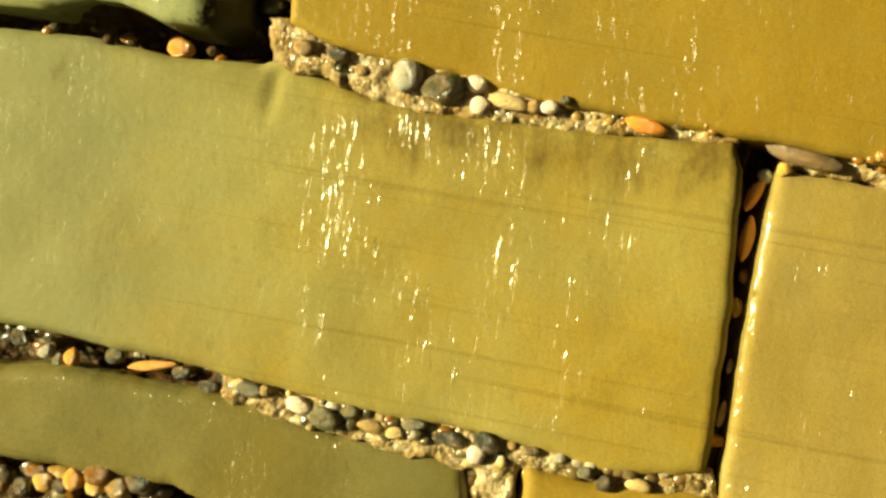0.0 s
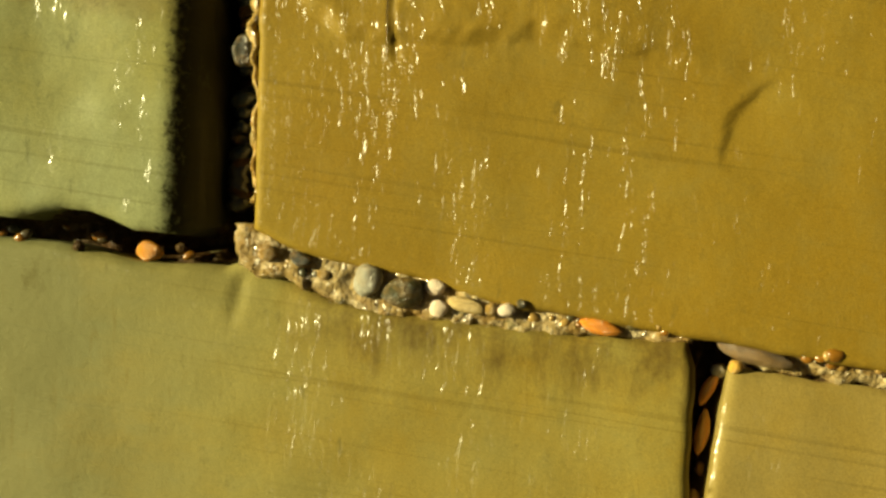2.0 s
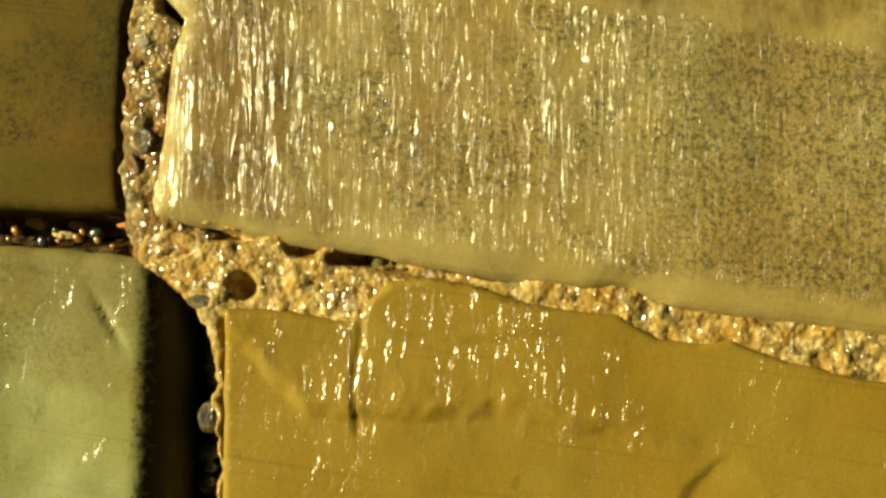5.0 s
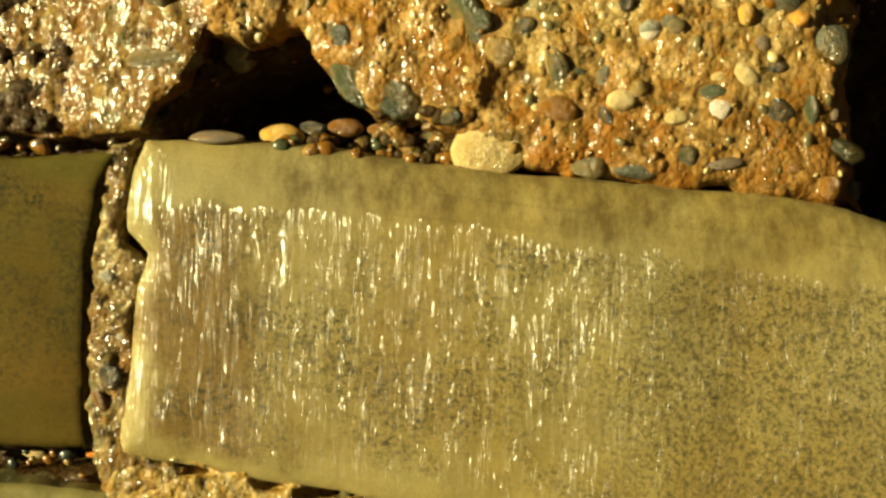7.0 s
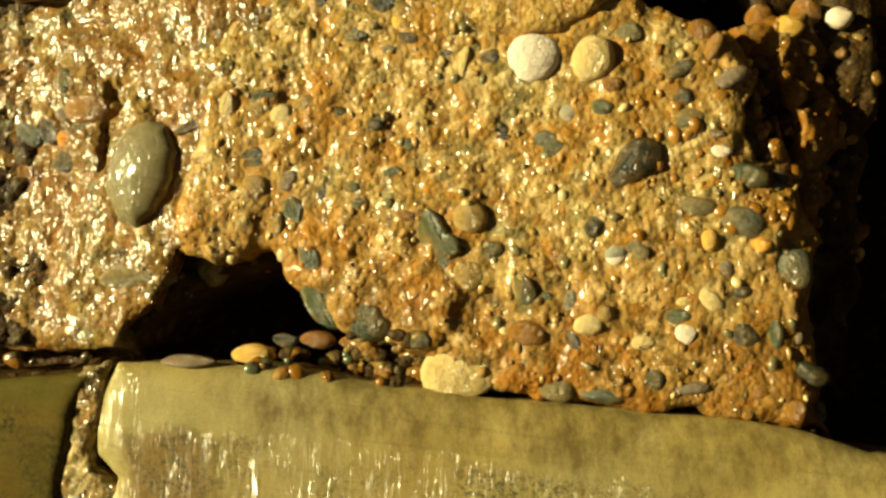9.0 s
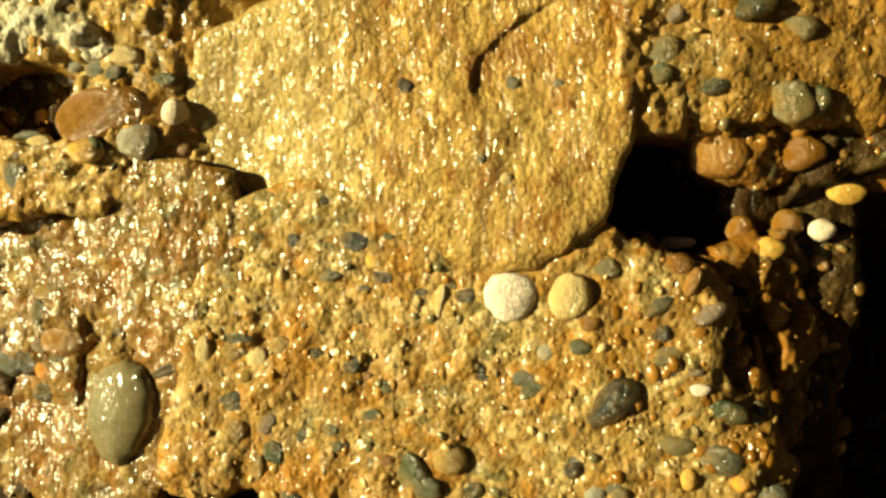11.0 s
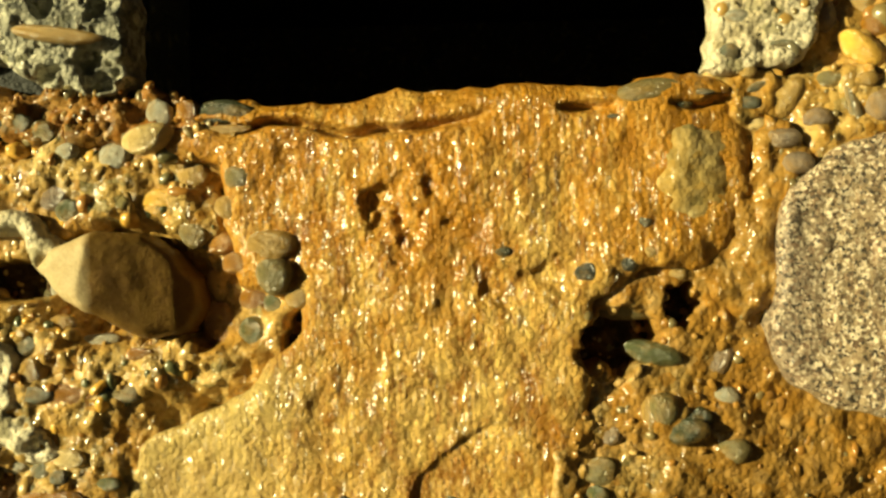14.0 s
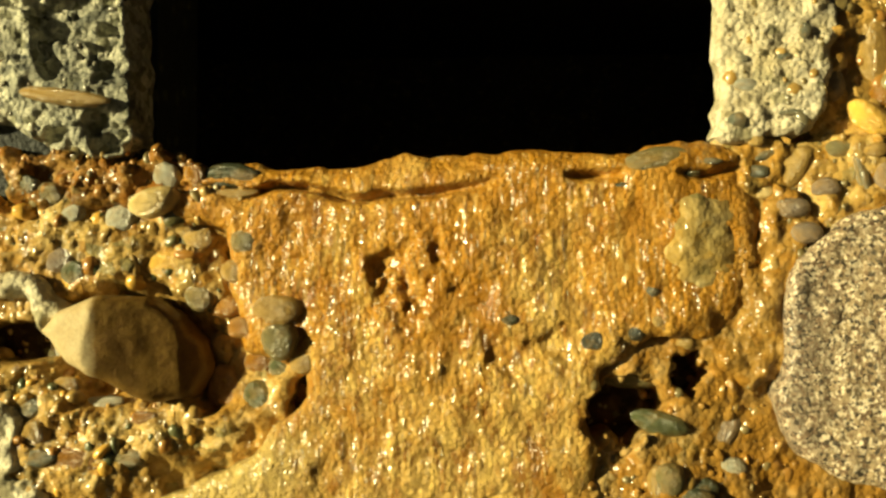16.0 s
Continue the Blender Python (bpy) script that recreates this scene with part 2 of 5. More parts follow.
def flowstone(name, wet=1.0):
    """Ochre lime crust under running water: grainy, streaked, rust in the hollows, pale veils of lime."""
    s = Shade(name)
    sep = s.t.nodes.new("ShaderNodeSeparateXYZ")
    s.link(s.c, sep.inputs[0])
    high = s.math("MULTIPLY", s.math("SUBTRACT", sep.outputs["Z"], 1.56), 1.6)
    col = s.mix(s.ramp(s.math("ADD", s.noise(s.c, 9.0, 4.0, 0.6), high), (0.40, 0.0), (0.66, 1.0)), (0.48, 0.300, 0.076), (0.47, 0.212, 0.013))
    col = s.mix(s.ramp(s.noise(s.scaled(1.0, 1.0, 0.5), 26.0, 6.0, 0.72), (0.50, 0.0), (0.66, 0.7)), col, (0.56, 0.37, 0.11))
    col = s.mix(s.ramp(s.noise(s.scaled(1.0, 1.0, 0.22), 130.0, 5.0, 0.72), (0.50, 0.0), (0.64, 0.75)), col, (0.74, 0.49, 0.125))
    col = s.mix(s.ramp(s.noise(s.c, 190.0, 5.0, 0.78), (0.54, 0.0), (0.66, 0.8)), col, (0.80, 0.54, 0.15))
    col = s.mix(s.ramp(s.noise(s.scaled(1.0, 1.0, 0.45), 150.0, 5.0, 0.78), (0.36, 0.9), (0.48, 0.0)), col, (0.19, 0.066, 0.003))
    col = s.mix(s.ramp(s.noise(s.scaled(1.0, 1.0, 0.6), 30.0, 6.0, 0.75), (0.38, 0.8), (0.50, 0.0)), col, (0.26, 0.090, 0.003))
    rust = s.ramp(s.math("ADD", s.noise(s.c, 13.0, 5.0, 0.7), s.math("MULTIPLY", high, 0.5)), (0.50, 0.0), (0.66, 0.7))
    col = s.mix(rust, col, (0.41, 0.175, 0.008))
    col = s.mix(s.ramp(s.noise(s.scaled(1.0, 1.0, 0.16), 300.0, 4.0, 0.7), (0.55, 0.0), (0.66, 0.45)), col, (0.74, 0.52, 0.20))
    stray = s.math("MULTIPLY", s.math("SUBTRACT", s.noise(s.scaled(1.0, 1.0, 0.6), 26.0, 5.0, 0.7), 0.5), 0.12)
    inner = s.ramp(s.math("ADD", s.math("MULTIPLY", s.math("SUBTRACT", 0.085, s.math("ADD", sep.outputs["X"], stray)), 12.0), 0.5), (0.1, 0.0), (0.9, 1.0))
    low = s.ramp(s.math("ADD", s.math("MULTIPLY", s.math("SUBTRACT", 1.555, s.math("ADD", sep.outputs["Z"], stray)), 20.0), 0.5), (0.1, 0.0), (0.9, 1.0))
    veil = s.math("MULTIPLY", inner, low)
    col = s.mix(s.math("MULTIPLY", veil, 0.5), col, (0.50, 0.40, 0.155))
    g = s.cells(s.c, 260.0, "Distance")
    n = s.bump(s.noise(s.scaled(1.0, 1.0, 0.28), 150.0, 6.0, 0.75), 0.0036, 0.9)
    n = s.bump(g, -0.0020, 0.7, n)
    s.water(wet, 0.0115, 130.0, 0.22, 0.19, (0.36, 0.54), 0.25, film=s.math("ADD", s.math("MULTIPLY", veil, 0.4), 0.6))
    return s.put(Base_Color=col, Roughness=0.45, Normal=n, Specular_IOR_Level=0.15)


def speckled(name):
    """Dry granular stone: pale and dark grains scattered in a mauve-brown ground."""
    s = Shade(name)
    sep = s.t.nodes.new("ShaderNodeSeparateXYZ")
    s.link(s.c, sep.inputs[0])
    col = s.mix(s.ramp(s.noise(s.c, 20.0, 4.0, 0.6), (0.38, 0.0), (0.62, 1.0)), (0.47, 0.345, 0.20), (0.35, 0.255, 0.15))
    rim = s.math("ADD", s.math("MULTIPLY", s.math("SUBTRACT", 0.432, sep.outputs["X"]), 22.0), s.math("SUBTRACT", s.noise(s.c, 35.0, 4.0, 0.65), 0.2))
    rim = s.ramp(rim, (0.2, 0.0), (0.7, 0.8))
    col = s.mix(rim, col, (0.27, 0.21, 0.155))
    m = s.math("SUBTRACT", 1.0, s.math("MULTIPLY", rim, 0.65))
    wander = s.mix(0.012, s.c, s.cells(s.c, 90.0))
    for size, pale, dark in ((300.0, 0.80, 0.14), (520.0, 0.76, 0.16)):
        grain = s.t.nodes.new("ShaderNodeSeparateColor")
        s.link(s.cells(wander, size), grain.inputs[0])
        col = s.mix(s.math("MULTIPLY", s.math("GREATER_THAN", grain.outputs[0], pale), s.math("MULTIPLY", m, 0.9)), col, (0.86, 0.72, 0.52))
        col = s.mix(s.math("MULTIPLY", s.math("LESS_THAN", grain.outputs[1], dark), 0.9), col, (0.050, 0.034, 0.022))
        col = s.mix(s.math("MULTIPLY", s.math("GREATER_THAN", grain.outputs[2], 0.80), 0.6), col, (0.24, 0.14, 0.075))
    n = s.bump(s.noise(s.c, 270.0, 4.0, 0.7), 0.0042, 0.9)
    n = s.bump(s.noise(s.c, 90.0, 4.0, 0.6), 0.0025, 0.6, n)
    s.water(0.5, 0.008, 170.0, 0.8, 0.2, film=0.4)
    return s.put(Base_Color=col, Roughness=0.7, Normal=n)


def wet_and_shaded(name):
    """A smooth boulder, dry and cream on one face, wet brown stain and painted shade on the rest."""
    s = Shade(name)
    sep = s.t.nodes.new("ShaderNodeSeparateXYZ")
    s.link(s.c, sep.inputs[0])
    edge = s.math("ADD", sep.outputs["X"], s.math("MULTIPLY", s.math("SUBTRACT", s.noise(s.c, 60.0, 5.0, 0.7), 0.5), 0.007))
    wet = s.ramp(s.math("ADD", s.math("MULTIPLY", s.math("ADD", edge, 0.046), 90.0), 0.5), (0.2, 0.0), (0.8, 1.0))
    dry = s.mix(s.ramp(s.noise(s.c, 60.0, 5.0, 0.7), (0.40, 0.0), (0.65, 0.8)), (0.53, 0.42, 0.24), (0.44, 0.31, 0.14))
    # brown of the face turned from the sun: wet stain plus its shade
    soaked_shade = s.mix(s.ramp(s.noise(s.c, 40.0, 6.0, 0.72), (0.36, 0.0), (0.68, 0.9)), (0.19, 0.105, 0.016), (0.105, 0.050, 0.007))
    soaked_shade = s.mix(s.ramp(s.noise(s.c, 150.0, 5.0, 0.75), (0.36, 0.7), (0.50, 0.0)), soaked_shade, (0.12, 0.055, 0.01))
    col = s.mix(wet, dry, soaked_shade)
    col = s.mix(0.3, col, s.ramp(s.noise(s.c, 500.0, 3.0), (0.3, 0.4), (0.7, 1.0)), "MULTIPLY")
    n = s.bump(s.noise(s.c, 220.0, 5.0, 0.7), 0.0015, 0.6)
    s.put(Coat_Weight=s.math("MULTIPLY", wet, 0.7), Coat_Roughness=0.25, Coat_IOR=1.4)
    return s.put(Base_Color=col, Roughness=0.65, Normal=n, Specular_IOR_Level=0.2)


def glassy(name):
    """Clear running water: a thin shining skin that lets the stone show."""
    s = Shade(name)
    n = s.bump(s.noise(s.scaled(1.0, 1.0, 0.3), 260.0, 2.0, 0.5), 0.002, 0.6)
    s.put(Base_Color=(1.0, 1.0, 1.0), Roughness=0.08, Metallic=1.0, Normal=n)
    clear = s.t.nodes.new("ShaderNodeBsdfTransparent")
    both = s.t.nodes.new("ShaderNodeMixShader")
    both.inputs[0].default_value = 0.18
    s.link(clear.outputs[0], both.inputs[1])
    s.link(s.b.outputs[0], both.inputs[2])
    s.link(both.outputs[0], s.t.nodes["Material Output"].inputs["Surface"])
    return s.m


def cobble(name, a, b, wet=1.0, rough=0.35, wash=0.5):
    """A water-worn pebble: two tones, faint veins and a wet skin."""
    s = Shade(name)
    info = s.t.nodes.new("ShaderNodeObjectInfo")
    col = s.mix(info.outputs["Random"], a, b)
    own = s.t.nodes.new("ShaderNodeVectorMath")
    own.operation = "MULTIPLY_ADD"
    s.link(info.outputs["Location"], own.inputs[0])
    own.inputs[1].default_value = (40.0, 40.0, 40.0)
    s.link(s.c, own.inputs[2])
    c = own.outputs[0]
    col = s.mix(s.ramp(s.noise(c, 2.0, 5.0, 0.65), (0.42, 0.0), (0.70, 0.08 + wash)), col, tuple(0.55 * x for x in b))
    col = s.mix(s.ramp(s.noise(c, 1.5, 4.0, 0.65), (0.44, 0.0), (0.66, wash)), col, (0.38, 0.215, 0.05))
    col = s.mix(s.ramp(s.noise(c, 13.0, 5.0, 0.75), (0.36, 0.7 * wash), (0.48, 0.0)), col, tuple(0.4 * x for x in a))
    col = s.mix(s.ramp(s.noise(c, 11.0, 5.0, 0.75), (0.58, 0.0), (0.70, 0.7 * wash)), col, tuple(min(0.9, 1.7 * x + 0.05) for x in a))
    n = s.bump(s.noise(c, 7.0, 5.0, 0.65), 0.05, 0.35)
    skin = s.bump(s.noise(c, 6.0, 3.0, 0.5), 0.06, 0.5)
    return s.put(Base_Color=col, Roughness=rough, Normal=n, Specular_IOR_Level=0.3, Coat_Weight=wet, Coat_Roughness=0.24, Coat_IOR=1.6, Coat_Normal=skin)


STONE_OLIVE = dressed_stone("olive_sandstone", (0.345, 0.295, 0.085), (0.365, 0.255, 0.036), (0.29, 0.255, 0.08), spread=(0.40, 0.68), ripple=(0.0060, 200.0, 0.24), film=0.8, shine=0.22, runs=(-0.03, 0.17, 0.03), stain=0.618, weathered=(0.22, 0.225, 0.105))
STONE_OCHRE = dressed_stone("ochre_sandstone", (0.33, 0.225, 0.030), (0.31, 0.195, 0.02), (0.28, 0.215, 0.05), spread=(0.40, 0.66), ripple=(0.0080, 150.0, 0.34), wet=1.1, film=1.0, least=0.15, shine=0.22, runs=(0.01, 0.21, 0.18), dry_below=0.795)
STONE_GREEN = dressed_stone("green_sandstone", (0.33, 0.355, 0.175), (0.31, 0.29, 0.085), (0.20, 0.215, 0.095), 0.55, 0.80, 9.0, 0.8, (0.46, 0.60), (0.0075, 90.0, 0.6), film=0.7, shine=0.22, gloss=0.08, runs=(-0.22, -0.115, 0.05), shade_speck=-0.108)
STONE_TAN = dressed_stone("tan_olive_sandstone", (0.40, 0.315, 0.105), (0.37, 0.265, 0.060), (0.31, 0.25, 0.085), spread=(0.44, 0.66), ripple=(0.0070, 160.0, 0.4), film=0.8, shine=0.22)
STONE_SPECK = dressed_stone("speckled_sandstone", (0.42, 0.35, 0.145), (0.41, 0.305, 0.09), (0.33, 0.27, 0.115), 0.9, 0.922, 1.080, 2.0, (0.34, 0.48), (0.0190, 115.0, 0.125), stain=1.086, panel_from=-0.080, least=0.45, shine=0.27, runs=(-0.05, 0.22, 0.25), bevel=-0.070, gloss=0.25)
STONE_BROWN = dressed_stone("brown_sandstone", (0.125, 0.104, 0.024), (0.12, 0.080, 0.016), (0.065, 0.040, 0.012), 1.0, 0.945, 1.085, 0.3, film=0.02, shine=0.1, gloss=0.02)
STONE_DIM = dressed_stone("dark_olive_sandstone", (0.185, 0.165, 0.055), (0.195, 0.155, 0.035), (0.13, 0.125, 0.045), film=0.8, runs=(-0.09, 0.10, 0.1))
JOINT_GRIT = gritty("grey_joint_mortar", (0.42, 0.315, 0.135), (0.06, 0.045, 0.022), (0.74, 0.63, 0.40), (0.30, 0.18, 0.045), 0.9, 330.0, ripple=(0.0110, 150.0), shine=0.2)
MORTAR = gritty("sandy_mortar", (0.46, 0.315, 0.090), (0.07, 0.045, 0.015), (0.76, 0.59, 0.27), (0.44, 0.24, 0.035), 1.0, ripple=(0.0130, 120.0))
DAMP_MORTAR = gritty("damp_mortar", (0.27, 0.175, 0.050), (0.04, 0.028, 0.012), (0.52, 0.40, 0.17), (0.28, 0.13, 0.02), 1.0, ripple=(0.0130, 120.0))
CONCRETE = gritty("pebble_concrete", (0.47, 0.315, 0.095), (0.12, 0.070, 0.018), (0.76, 0.58, 0.28), (0.46, 0.205, 0.022), 0.7, drawn=0.3, film=0.65, rusty=0.28, damp=1.215)
WET_CONCRETE = gritty("wet_concrete", (0.22, 0.125, 0.022), (0.036, 0.018, 0.004), (0.42, 0.28, 0.08), (0.26, 0.105, 0.009), 1.0, 230.0, 0.5, 0.0026, 0.5, ripple=(0.0085, 95.0), shine=0.25)
SHELF = gritty("rusty_concrete", (0.25, 0.125, 0.022), (0.04, 0.02, 0.006), (0.44, 0.26, 0.07), (0.30, 0.115, 0.008), 0.7, 240.0, film=0.45)
DRY = gritty("dry_concrete", (0.66, 0.58, 0.41), (0.14, 0.12, 0.075), (0.84, 0.78, 0.62), (0.56, 0.46, 0.27), 0.0, 260.0, 0.85, 0.0042)
GREY_DRY = gritty("grey_concrete", (0.58, 0.56, 0.43), (0.03, 0.034, 0.032), (0.80, 0.77, 0.60), (0.060, 0.066, 0.058), 0.0, 300.0, 0.85, 0.0034)
GRANITE = speckled("granular_stone")
CRUST = flowstone("lime_crust")
ORANGE = cobble("orange_pebble", (0.82, 0.24, 0.012), (0.80, 0.38, 0.05), 1.0, 0.3, 0.15)
ORANGEBROWN = cobble("rusty_pebble", (0.33, 0.155, 0.026), (0.38, 0.17, 0.026))
TAN = cobble("tan_pebble", (0.44, 0.29, 0.085), (0.37, 0.225, 0.055))
CREAM = cobble("cream_pebble", (0.74, 0.57, 0.27), (0.68, 0.49, 0.18), 0.8, 0.4, 0.25)
WHITE = cobble("white_pebble", (0.92, 0.74, 0.56), (0.90, 0.77, 0.64), 0.3, 0.5, 0.04)
PALE = cobble("pale_quartz_pebble", (0.46, 0.45, 0.37), (0.38, 0.37, 0.29))
GREY = cobble("grey_pebble", (0.095, 0.105, 0.075), (0.15, 0.155, 0.105))
GREYOLIVE = cobble("olive_grey_pebble", (0.17, 0.145, 0.06), (0.21, 0.17, 0.075), 0.9)
OLIVE = cobble("green_pebble", (0.060, 0.078, 0.036), (0.095, 0.105, 0.045))
DARKOLIVE = cobble("dark_green_pebble", (0.034, 0.044, 0.022), (0.052, 0.058, 0.028))
DARK = cobble("dark_pebble", (0.016, 0.022, 0.018), (0.028, 0.035, 0.027))
BROWN = cobble("brown_pebble", (0.29, 0.125, 0.007), (0.22, 0.090, 0.006), 1.0, 0.3, 0.12)
LILAC = cobble("lilac_pebble", (0.24, 0.18, 0.125), (0.20, 0.145, 0.10))
# near-black base colour stands for the shade on the pier's inner side
SIDE_SHADE = gritty("pier_side_shade", (0.012, 0.016, 0.014), (0.006, 0.008, 0.007), (0.03, 0.035, 0.03), (0.012, 0.012, 0.008), 0.0)
# shade of the chamber and wall core put into a near-black colour
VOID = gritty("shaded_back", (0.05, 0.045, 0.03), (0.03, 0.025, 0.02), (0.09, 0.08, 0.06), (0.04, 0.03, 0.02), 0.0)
BOULDER = wet_and_shaded("boulder_stone")
PALE_RUBBLE = gritty("pale_rubble", (0.82, 0.75, 0.56), (0.10, 0.085, 0.055), (0.86, 0.80, 0.62), (0.52, 0.44, 0.26), 0.1, 200.0, 0.7, 0.0038, film=0.1)
BROWN_RUBBLE = gritty("brown_rubble", (0.47, 0.310, 0.090), (0.09, 0.052, 0.016), (0.66, 0.47, 0.18), (0.42, 0.200, 0.020), 0.9, 240.0, film=0.8)
# wet bed whose colour is taken near black for the shade in joints and hollows
SHADE_DARK = gritty("shade_dark_bed", (0.05, 0.029, 0.008), (0.015, 0.009, 0.004), (0.12, 0.075, 0.025), (0.06, 0.026, 0.005), 0.5, film=0.08)
RIVER_STONE = dressed_stone("river_stone", (0.27, 0.255, 0.155), (0.24, 0.22, 0.12), (0.16, 0.155, 0.09), 0.3, 0.0, 9.0, 0.8, (0.30, 0.5), ripple=(0.0060, 110.0, 0.5), shine=0.15)
SMOOTH = gritty("smooth_tan_stone", (0.50, 0.375, 0.15), (0.34, 0.24, 0.08), (0.62, 0.49, 0.24), (0.48, 0.29, 0.06), 0.6, 300.0, 0.5, 0.0010, film=0.6)
AMBER = cobble("amber_pebble", (0.84, 0.50, 0.09), (0.74, 0.42, 0.07), 1.0, 0.3, 0.15)
STONEGREY = cobble("ash_grey_pebble", (0.38, 0.36, 0.28), (0.33, 0.32, 0.25), 0.8)
WATER = glassy("clear_water")


# ---- relief tools; wall places are u (along), v (up), d (out of the wall) ----
WALL_Y = 0.40
TABLE = np.random.default_rng(7).random((256, 256))


def vnoise(x, y, seed=0):
    x, y = x + 17.3 * seed, y + 31.7 * seed
    i, j = np.floor(x).astype(int), np.floor(y).astype(int)
    f, g = x - i, y - j
    f, g = f * f * (3 - 2 * f), g * g * (3 - 2 * g)
    a, b = TABLE[i % 256, j % 256], TABLE[(i + 1) % 256, j % 256]
    c, e = TABLE[i % 256, (j + 1) % 256], TABLE[(i + 1) % 256, (j + 1) % 256]
    return (a * (1 - f) + b * f) * (1 - g) + (c * (1 - f) + e * f) * g - 0.5


def fbm(u, v, size, octaves=4, seed=0):
    out, amp = 0.0, 1.0
    for k in range(octaves):
        out = out + amp * vnoise(u / size * 2 ** k, v / size * 2 ** k, seed + k)
        amp *= 0.55
    return out


def inside(u, v, poly):
    """Signed distance to a polygon, positive inside."""
    best, sign = np.full(u.shape, 9.0), np.full(u.shape, -1.0)
    n = len(poly)
    for k in range(n):
        (ax, ay), (bx, by) = poly[k], poly[(k + 1) % n]
        ex, ey = bx - ax, by - ay
        t = np.clip(((u - ax) * ex + (v - ay) * ey) / (ex * ex + ey * ey), 0, 1)
        best = np.minimum(best, np.hypot(u - ax - t * ex, v - ay - t * ey))
        if ay != by:
            cross = ((ay > v) != (by > v)) & (u < ax + (v - ay) / ey * ex)
            sign = np.where(cross, -sign, sign)
    return sign * best


def oval(u, v, cu, cv, ru, rv, turn=0.0, soft=0.25):
    """1 inside a leaning oval, falling to 0 past its rim."""
    a = radians(turn)
    du, dv = u - cu, v - cv
    r = np.hypot((du * math.cos(a) + dv * math.sin(a)) / ru, (dv * math.cos(a) - du * math.sin(a)) / rv)
    x = np.clip((1 + soft - r) / (2 * soft), 0, 1)
    return x * x * (3 - 2 * x)


def link_mesh(name, verts, faces, material, parent=None, label="", smooth=True):
    me = bpy.data.meshes.new(name)
    me.from_pydata(verts, [], faces)
    me.materials.append(material)
    if smooth:
        me.polygons.foreach_set("use_smooth", [True] * len(me.polygons))
    me.update()
    ob = new(name, me)
    if parent is not None:
        ob.parent = parent
    if label:
        ob["label"] = label
    return ob


SURFACES = []


def sheet(name, u0, u1, v0, v1, res, height, material, parent=None, label="", rim=None, depth=0.0):
    """A relief over a grid; rim gives the distance inside an outline, at which the sheet is cut off cleanly."""
    nu, nv = int(round((u1 - u0) / res)) + 1, int(round((v1 - v0) / res)) + 1
    us, vs = np.linspace(u0, u1, nu), np.linspace(v0, v1, nv)
    u, v = np.meshgrid(us, vs)
    d = height(u, v)
    SURFACES.append((u0, v0, us[1] - us[0], vs[1] - vs[0], d, rim(u, v) > 0 if rim else np.ones(d.shape, bool)))
    idx = np.arange(nu * nv).reshape(nv, nu)
    f = np.stack([idx[:-1, :-1], idx[:-1, 1:], idx[1:, 1:], idx[1:, :-1]], -1).reshape(-1, 4)
    if rim:
        sd = rim(u, v)
        gv, gu = np.gradient(sd, vs[1] - vs[0], us[1] - us[0])
        size = np.maximum(gu * gu + gv * gv, 0.25)
        out = np.where(sd < 0, np.maximum(sd, -2.5 * res), 0)
        u, v = u - out * gu / size, v - out * gv / size
        k = (sd > 0).ravel()
        f = f[k[f].any(1)]
        used = np.unique(f)
        remap = np.full(nu * nv, -1)
        remap[used] = np.arange(len(used))
        f = remap[f]
    else:
        used = np.arange(nu * nv)
    p = np.stack([u.ravel(), WALL_Y - d.ravel(), v.ravel()], -1)[used]
    if rim:
        e = np.concatenate([f[:, [i, (i + 1) % 4]] for i in range(4)])
        key = np.sort(e, 1)
        key = key[:, 0] * len(p) + key[:, 1]
        _, first, count = np.unique(key, return_index=True, return_counts=True)
        a, c = e[first[count == 1]].T
        n, m = len(p), len(a)
        k = np.arange(m)
        back = np.array((0, depth, 0))
        p = np.concatenate([p, p[a], p[c], p[a] + back, p[c] + back])
        f = np.concatenate([f, np.stack([n + m + k, n + k, n + 2 * m + k, n + 3 * m + k], -1)])
    return link_mesh(name, p.tolist(), f.tolist(), material, parent, label)


def body(name, poly, face, material, parent=None, label="", edge=0.012, bulge=1.0, warp=0.004, warp_size=0.03, res=0.003,
         rough=0.0, rough_size=0.02, wave=0.003, wave_size=0.09, depth=0.06, extra=None, seed=0):
    """A stone or lump with rounded, uneven edges, bedded in the wall."""
    def dist(u, v):
        a = u + warp * fbm(u, v, warp_size, 3, seed + 11)
        b = v + warp * fbm(u, v, warp_size, 3, seed + 23)
        return inside(a, b, poly)

    def height(u, v):
        sd = dist(u, v)
        x = np.clip(sd / edge, 0, 1)
        d = face - bulge * edge * (1 - np.sqrt(1 - (1 - x) ** 2 * 0.999))
        d = d + wave * fbm(u, v, wave_size, 3, seed + 5)
        if rough:
            d = d + rough * fbm(u, v, rough_size, 5, seed + 41)
        if extra:
            d = d + extra(u, v)
        return np.maximum(d, face - depth)

    pu, pv = [p[0] for p in poly], [p[1] for p in poly]
    pad = 0.015
    return sheet(name, min(pu) - pad, max(pu) + pad, min(pv) - pad, max(pv) + pad, res, height, material, parent, label, dist, depth)


def surface(u, v):
    best = -0.1
    for u0, v0, du, dv, d, k in SURFACES:
        i, j = int((v - v0) / dv), int((u - u0) / du)
        if 0 <= i < d.shape[0] and 0 <= j < d.shape[1] and k[i, j]:
            best = max(best, d[i, j])
    return best


